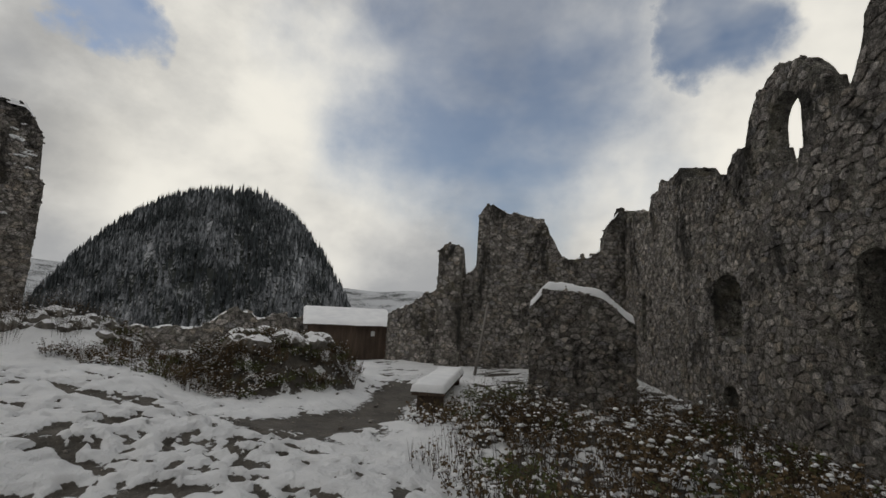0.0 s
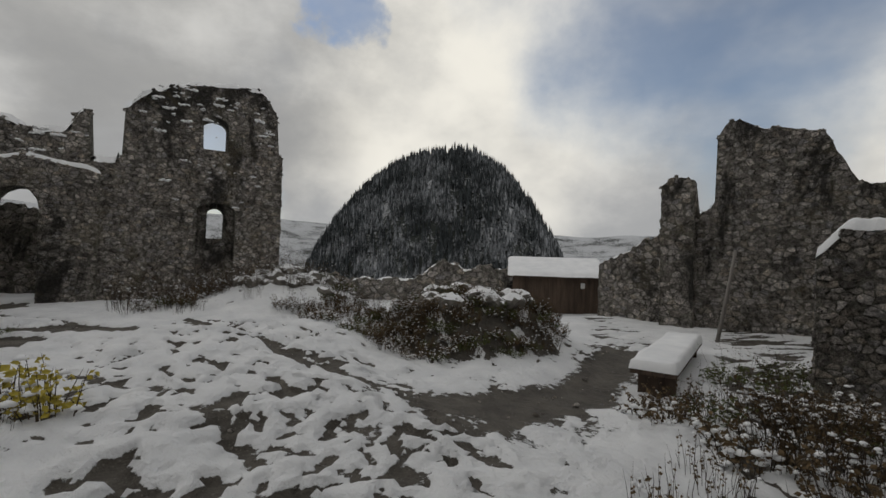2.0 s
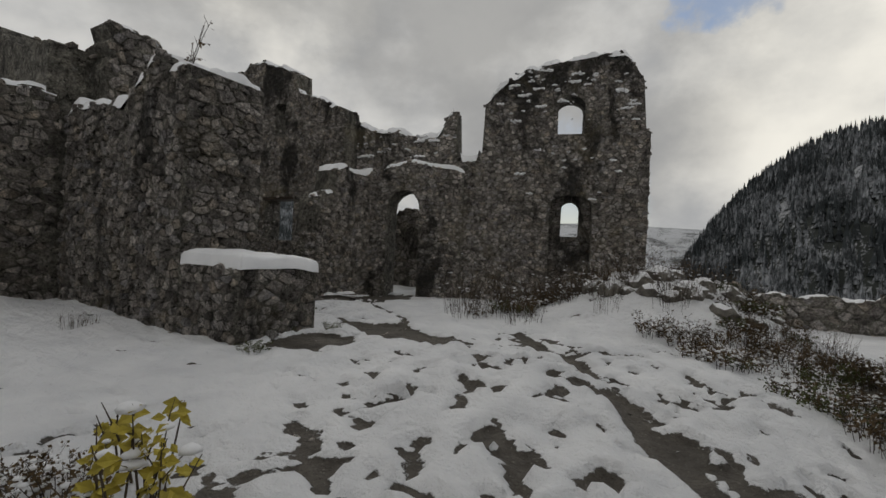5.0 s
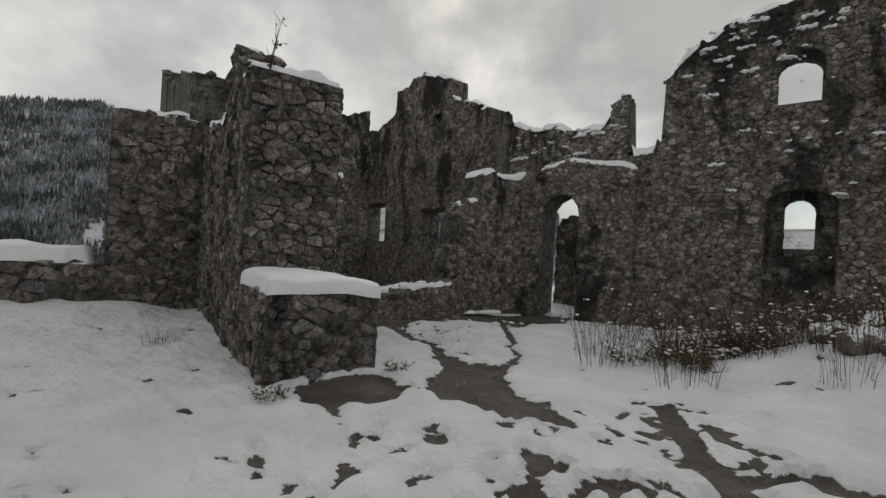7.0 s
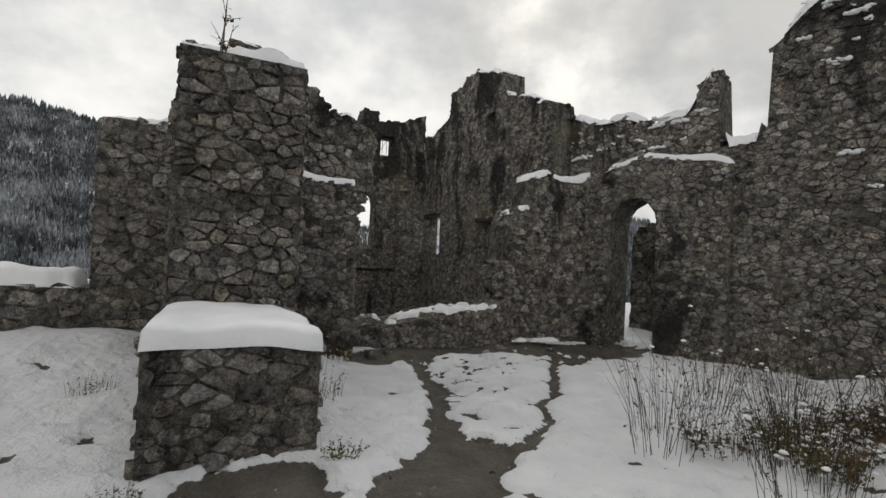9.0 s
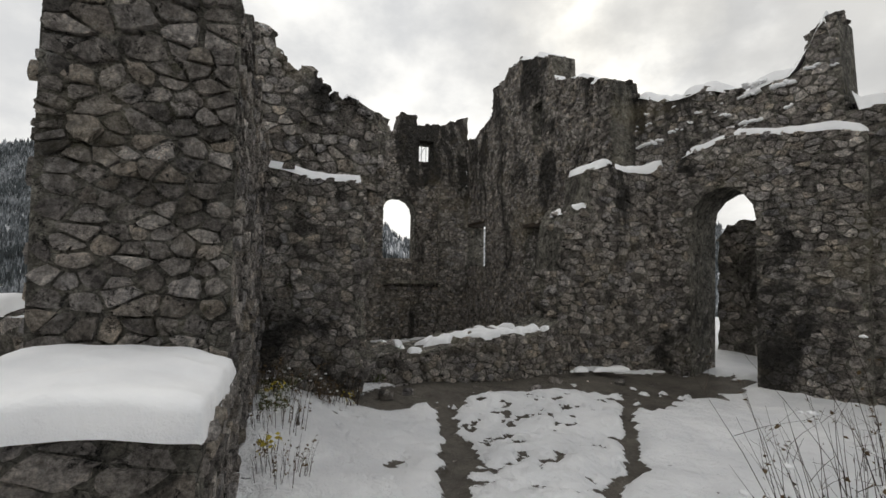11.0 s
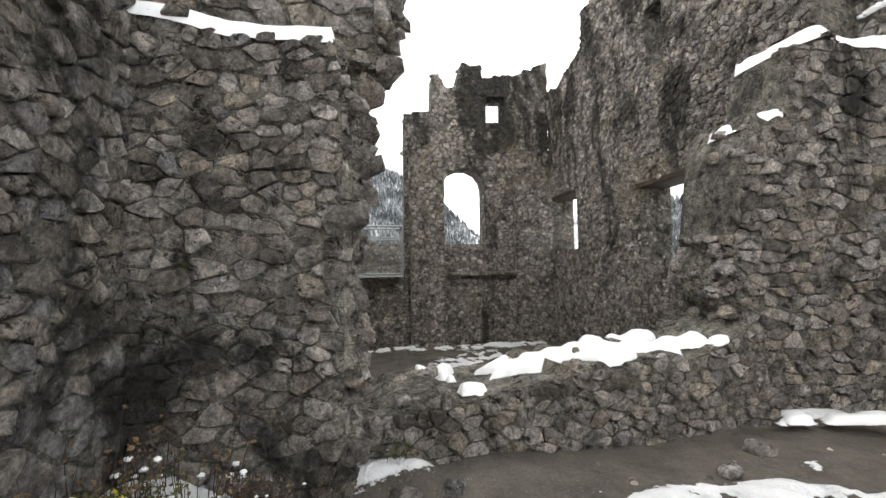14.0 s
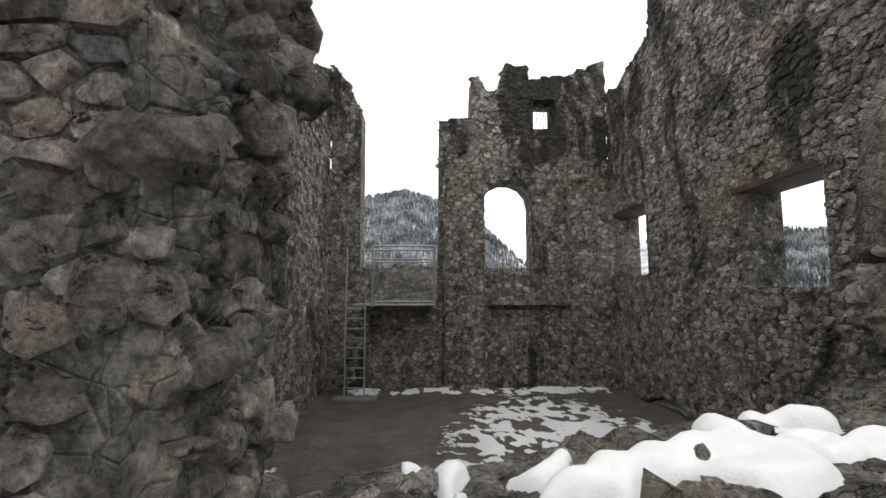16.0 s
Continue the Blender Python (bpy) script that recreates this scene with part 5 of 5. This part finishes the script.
for x, y, k, size in ((-7.35, 8.5, 1, 0.45), (-7.3, 9.0, 0, 0.4), (-7.2, 9.5, 1, 0.45), (-6.7, 8.95, 0, 0.4), (-8.2, 10.25, 0, 0.35), (-12.6, 14.4, 0, 0.4), (-11.6, 14.7, 0, 0.45), (-13.4, 14.75, 0, 0.3), (-10.4, 14.3, 1, 0.4), (-3.6, 7.65, 0, 0.35), (-3.75, 8.95, 0, 0.3)):
    put(KINDS["herb"][k], x, y, rng, size, group="weeds at the wall foot")
put(KINDS["short"][0], -5.9, 7.0, rng, 0.5)
put(SAPLING, -5.6, 7.95, rng, 1.0, pier_top(2.8) - 0.02)
for kind in KINDS.values():
    for ob in kind:
        if ob.name not in used:
            put(ob, 9.6 + rng.random(), 3.4, rng, 0.8)


# ---------------------------------------------------------------- rubble on mound and hump
def boulder(seed, r, squash, mat):
    rng = random.Random(seed)
    bm = bmesh.new()
    bmesh.ops.create_icosphere(bm, subdivisions=2, radius=r)
    off = rng.uniform(0, 50)
    for v in bm.verts:
        d = v.co.normalized()
        v.co = v.co * (1 + 0.35 * noise.noise(d * 1.6 + Vector((off, 0, 0))) + 0.12 * noise.noise(d * 4.5 + Vector((0, off, 0))))
        v.co.z *= squash
    me = bpy.data.meshes.new("loose_stone")
    bm.to_mesh(me)
    bm.free()
    me.materials.append(MAT[mat])
    return me


STONES = [boulder(k, 0.16, 0.65, "stone") for k in range(6)]
SNOWY = [boulder(k + 20, 0.16, 0.75, "snowy_stone") for k in range(8)]


def loose_stone(x, y, s, rng, z=None, snow=False):
    z = float(base_height(np.array(x), np.array(y))) if z is None else z
    ob = new("loose_stone", rng.choice(SNOWY if snow else STONES))
    ob.matrix_world = pose(x, y, z + 0.05 * s, rng.uniform(-20, 20), rng.uniform(-20, 20), rng.uniform(0, 360)) @ Matrix.Scale(s, 4)
    tagged(ob, "grey rubble stone with snow on top" if snow else "loose weathered grey stone lying on the ground", "stone", "loose stones")


rng = random.Random(91)
for _ in range(46):
    a, q = rng.uniform(0, 6.283), math.sqrt(rng.random())
    loose_stone(0.1 + 1.5 * q * math.cos(a), 13.4 + 1.2 * q * math.sin(a), rng.uniform(0.6, 1.7), rng, snow=True)
for _ in range(40):
    a, q = rng.uniform(0, 6.283), math.sqrt(rng.random())
    loose_stone(4.0 + 1.5 * q * math.cos(a), 10.6 + 0.9 * q * math.sin(a) + 0.5 * q * math.cos(a), rng.uniform(0.8, 1.9), rng, snow=True)
for x, y, s in ((-7.9, 12.6, 0.5), (-8.2, 13.1, 0.7), (-8.0, 14.2, 0.5), (-6.9, 15.1, 0.6), (-7.7, 10.3, 0.7), (-7.8, 10.6, 0.5), (4.2, 6.6, 0.3), (3.4, 6.2, 0.25), (5.3, 8.2, 0.3), (-11, 12, 0.5), (-12, 13.5, 0.5), (-10.4, 13.2, 0.8), (-10.3, 12.3, 0.5), (-10.0, 13.6, 1.1)):
    loose_stone(x, y, s, rng)
V, F = [], []
for _ in range(900):
    x, y = rng.uniform(-8.2, 7), rng.uniform(4, 15)
    if snow_cover(np.array(x), np.array(y)) > 0.35:
        continue
    blob(V, F, Vector((x, y, float(ground_z(np.array(x), np.array(y))))), rng.uniform(0.012, 0.035), rng, 0.7)
tagged(mesh_object("path_gravel", V, F, MAT["stone"]), "scattered gravel on the bare path", "gravel", kind="stuff")
snow_on("snow_curb", Frame((-8.62, 13.35), (-8.35, 15.1)), 0.1, 1.7, lambda s: -0.12, -0.05, 0.14, 0.04, 33, "narrow bank of snow at the wall foot", 0.62, step=0.03)


# ---------------------------------------------------------------- table, pole, shed
def picnic_table():
    a, b = Vector((5.72, 6.98, 0)), Vector((8.5, 9.4, 0))
    u = (b - a).normalized()
    turn = math.degrees(math.atan2(u.y, u.x))
    z = -0.24
    root = thing("plank_table", (a.x, a.y, z), "heavy wooden table under a slab of snow", "table", turn=turn)
    L = (b - a).length
    for k in range(4):
        bm = bmesh.new()
        box(bm, (0, -0.34 + k * 0.17, -0.07), (L, -0.18 + k * 0.17, 0.0), 0.008)
        part("plank", bm, MAT["wood"], root)
    for x in (0.35, L - 0.45):
        bm = bmesh.new()
        box(bm, (x, -0.28, -0.75), (x + 0.12, 0.28, -0.07), 0.01)
        part("leg", bm, MAT["wood"], root)
    bm = bmesh.new()
    box(bm, (0.4, -0.04, -0.45), (L - 0.4, 0.04, -0.33), 0.01)
    part("stretcher", bm, MAT["wood"], root)
    fr = Frame((a.x, a.y), (b.x, b.y))
    snow_on("snow_slab", fr, 0.0, L, lambda s: z + 0.03, -0.35, 0.35, 0.12, 41, "even slab of snow on a table", 2.0, 14.0)


picnic_table()


def leaning_pole():
    V, F = [], []
    a, b = Vector((10.7, 10.75, -0.85)), Vector((10.98, 10.45, 1.82))
    tube(V, F, [a, a.lerp(b, 0.5) + Vector((0.01, 0, 0)), b], [0.05, 0.045, 0.04], 8)
    tagged(mesh_object("pole", V, F, MAT["grey_wood"], smooth=True), "bare grey wooden pole leaning in the snow", "pole")


leaning_pole()


def shed():
    """A plank lean-to with a snowed-up roof that falls towards the court."""
    a, b = Vector((8.6, 19.4, 0)), Vector((12.1, 17.95, 0))
    u = (b - a).normalized()
    turn = math.degrees(math.atan2(u.y, u.x))
    L, D, z0 = (b - a).length, 2.3, -1.4
    lift = 0.12
    root = thing("wooden_shed", (a.x, a.y, lift), "dark weathered plank shed with a snow-covered roof", "shed", turn=turn)
    rng = random.Random(8)
    n = 22
    for i in range(n):
        bm = bmesh.new()
        x = L * i / n
        box(bm, (x + 0.004, -0.012 - rng.uniform(0, 0.012), z0), (x + L / n - 0.004, 0.02, 0.62 + rng.uniform(-0.01, 0.01)), 0.004)
        part("plank", bm, MAT["wood"], root)
    for i in range(14):
        bm = bmesh.new()
        y = D * i / 14
        box(bm, (L - 0.02, y + 0.004, z0), (L + 0.012 + rng.uniform(0, 0.012), y + D / 14 - 0.004, 0.6 + 0.6 * y / D), 0.004)
        part("plank", bm, MAT["wood"], root)
    bm = bmesh.new()
    box(bm, (0.03, 0.03, z0), (L - 0.03, D, 0.6))
    frame_part = part("frame", bm, MAT["wood"], root)
    bm = bmesh.new()
    for v in box(bm, (-0.2, -0.28, 0.0), (L + 0.25, D + 0.2, 0.06)):
        v.co.z += 0.62 + 0.28 * v.co.y
    part("roof", bm, MAT["wood"], root)
    bm = bmesh.new()
    box(bm, (L * 0.76, -0.045, 0.12), (L * 0.76 + 0.17, -0.025, 0.34))
    part("notice", bm, MAT["paper"], frame_part, "small white notice board")
    V, F = [], []
    nx, ny = 40, 24
    for j in range(ny):
        for i in range(nx):
            x, y = -0.22 + (L + 0.49) * i / (nx - 1), -0.3 + (D + 0.5) * j / (ny - 1)
            edge = min(i, nx - 1 - i, j, ny - 1 - j)
            t = (0.0, 0.09, 0.12)[min(edge, 2)]
            V.append((x, y, 0.675 + 0.28 * y + t + 0.02 * noise.noise(Vector((x * 2, y * 2, 3)))))
    for j in range(ny - 1):
        for i in range(nx - 1):
            F.append((j * nx + i, j * nx + i + 1, (j + 1) * nx + i + 1, (j + 1) * nx + i))
    ob = mesh_object("roof_snow", V, F, MAT["snow"], smooth=True)
    ob.matrix_world = pose(a.x, a.y, lift, 0, 0, turn)
    tagged(ob, "thick even snow on the shed roof", "snow", kind="stuff")


shed()


def barrel(x, y):
    """A weathered tub at the shed's corner."""
    z = float(ground_z(np.array(x), np.array(y)))
    root = thing("wooden_tub", (x, y, z - 0.03), "dark wooden tub with snow beside the shed", "tub")
    bm = bmesh.new()
    for k in range(14):
        w = 6.283 * k / 14
        m = Matrix.Rotation(w, 4, "Z")
        box(bm, (0.2, -0.045, 0), (0.225, 0.045, 0.55), 0.004, m)
    staves = part("staves", bm, MAT["wood"], root)
    for z1 in (0.12, 0.42):
        V, F = [], []
        tube(V, F, [Vector((0.232 * math.cos(6.283 * k / 24), 0.232 * math.sin(6.283 * k / 24), z1)) for k in range(25)], [0.009] * 25, 4)
        mesh_object("hoop", V, F, MAT["steel"], staves)
    bm = bmesh.new()
    bmesh.ops.create_cone(bm, cap_ends=True, segments=14, radius1=0.2, radius2=0.2, depth=0.04)
    bmesh.ops.translate(bm, verts=bm.verts, vec=(0, 0, 0.48))
    part("lid", bm, MAT["wood"], root)


barrel(11.9, 17.55)


# ---------------------------------------------------------------- platform and ladder in the room
def bar(root, name, a, b, r=0.02, sides=8, label=""):
    V, F = [], []
    tube(V, F, [Vector(a), Vector(b)], [r, r], sides)
    ob = mesh_object(name, V, F, MAT["steel"], root, smooth=False)
    if label:
        tagged(ob, label)
    return ob


def platform():
    root = thing("viewing_platform", (-17.15, 9.8, 1.06), "galvanised steel platform with mesh railing on a wall", "platform")
    y0, y1, x0, x1 = -0.9, 0.93, -0.75, 0.22
    bm = bmesh.new()
    box(bm, (x0, y0, -0.05), (x1, y1, -0.01))
    part("deck", bm, MAT["steel"], root)
    for x, y in ((x1, y0 + 0.42), (x1, y1), (x0, y0), (x0, y1)):
        bar(root, "post", (x, y, -0.1), (x, y, 1.3), 0.022)
    bar(root, "handrail", (x1, y0 + 0.42, 1.3), (x1, y1, 1.3), 0.022)
    bar(root, "handrail", (x0, y0, 1.3), (x0, y1, 1.3), 0.022)
    bar(root, "handrail", (x0, y1, 1.3), (x1, y1, 1.3), 0.022)
    bar(root, "knee_rail", (x1, y0 + 0.42, 1.0), (x1, y1, 1.0), 0.016)
    bar(root, "knee_rail", (x0, y0, 1.0), (x0, y1, 1.0), 0.016)
    bar(root, "toe_rail", (x1, y0 + 0.42, 0.04), (x1, y1, 0.04), 0.02)
    V, F = [], []
    for k in range(28):
        z = 0.08 + 0.9 * k / 27
        tube(V, F, [Vector((x1, y0 + 0.44, z)), Vector((x1, y1 - 0.02, z))], [0.0032] * 2, 4)
    for k in range(22):
        y = y0 + 0.46 + (y1 - y0 - 0.5) * k / 21
        tube(V, F, [Vector((x1 + 0.004, y, 0.06)), Vector((x1 + 0.004, y, 1.0))], [0.0025] * 2, 4)
    tagged(mesh_object("mesh_panel", V, F, MAT["steel"], root), "fine steel grating panel")


platform()


def ladder():
    z0, z1 = -0.98, 1.05
    root = thing("steel_ladder", (-16.86, 8.98, z0), "steep galvanised steel ladder up to the platform", "ladder")
    for y in (-0.23, 0.2):
        bm = bmesh.new()
        box(bm, (-0.03, y - 0.014, 0), (0.03, y + 0.014, 2.06), 0.004)
        part("rail", bm, MAT["steel"], root)
        bar(root, "grab_bar", (0, y, 2.06), (-0.02, y, 3.3 if y < 0 else 2.3), 0.016)
    for k in range(9):
        bar(root, "rung", (0, -0.22, 0.2 + 0.215 * k), (0, 0.19, 0.2 + 0.215 * k), 0.014)
    bm = bmesh.new()
    box(bm, (-0.1, -0.45, -0.06), (0.3, 0.5, 0.02), 0.01)
    part("footing", bm, MAT["grey_wood"], root, "wooden footing board")


ladder()


def window_bars():
    """Thin uprights in the small square window."""
    root = thing("window_bars", (-18.3, 13.59, 5.52), "thin rusted bars in a small square opening", "window grille")
    for y in (-0.1, 0.08):
        bar(root, "bar", (0, y, 0), (0, y, 0.8), 0.012, 6)
    bar(root, "brace", (0, -0.28, 0.1), (0, 0.1, 0.75), 0.01, 6)


window_bars()
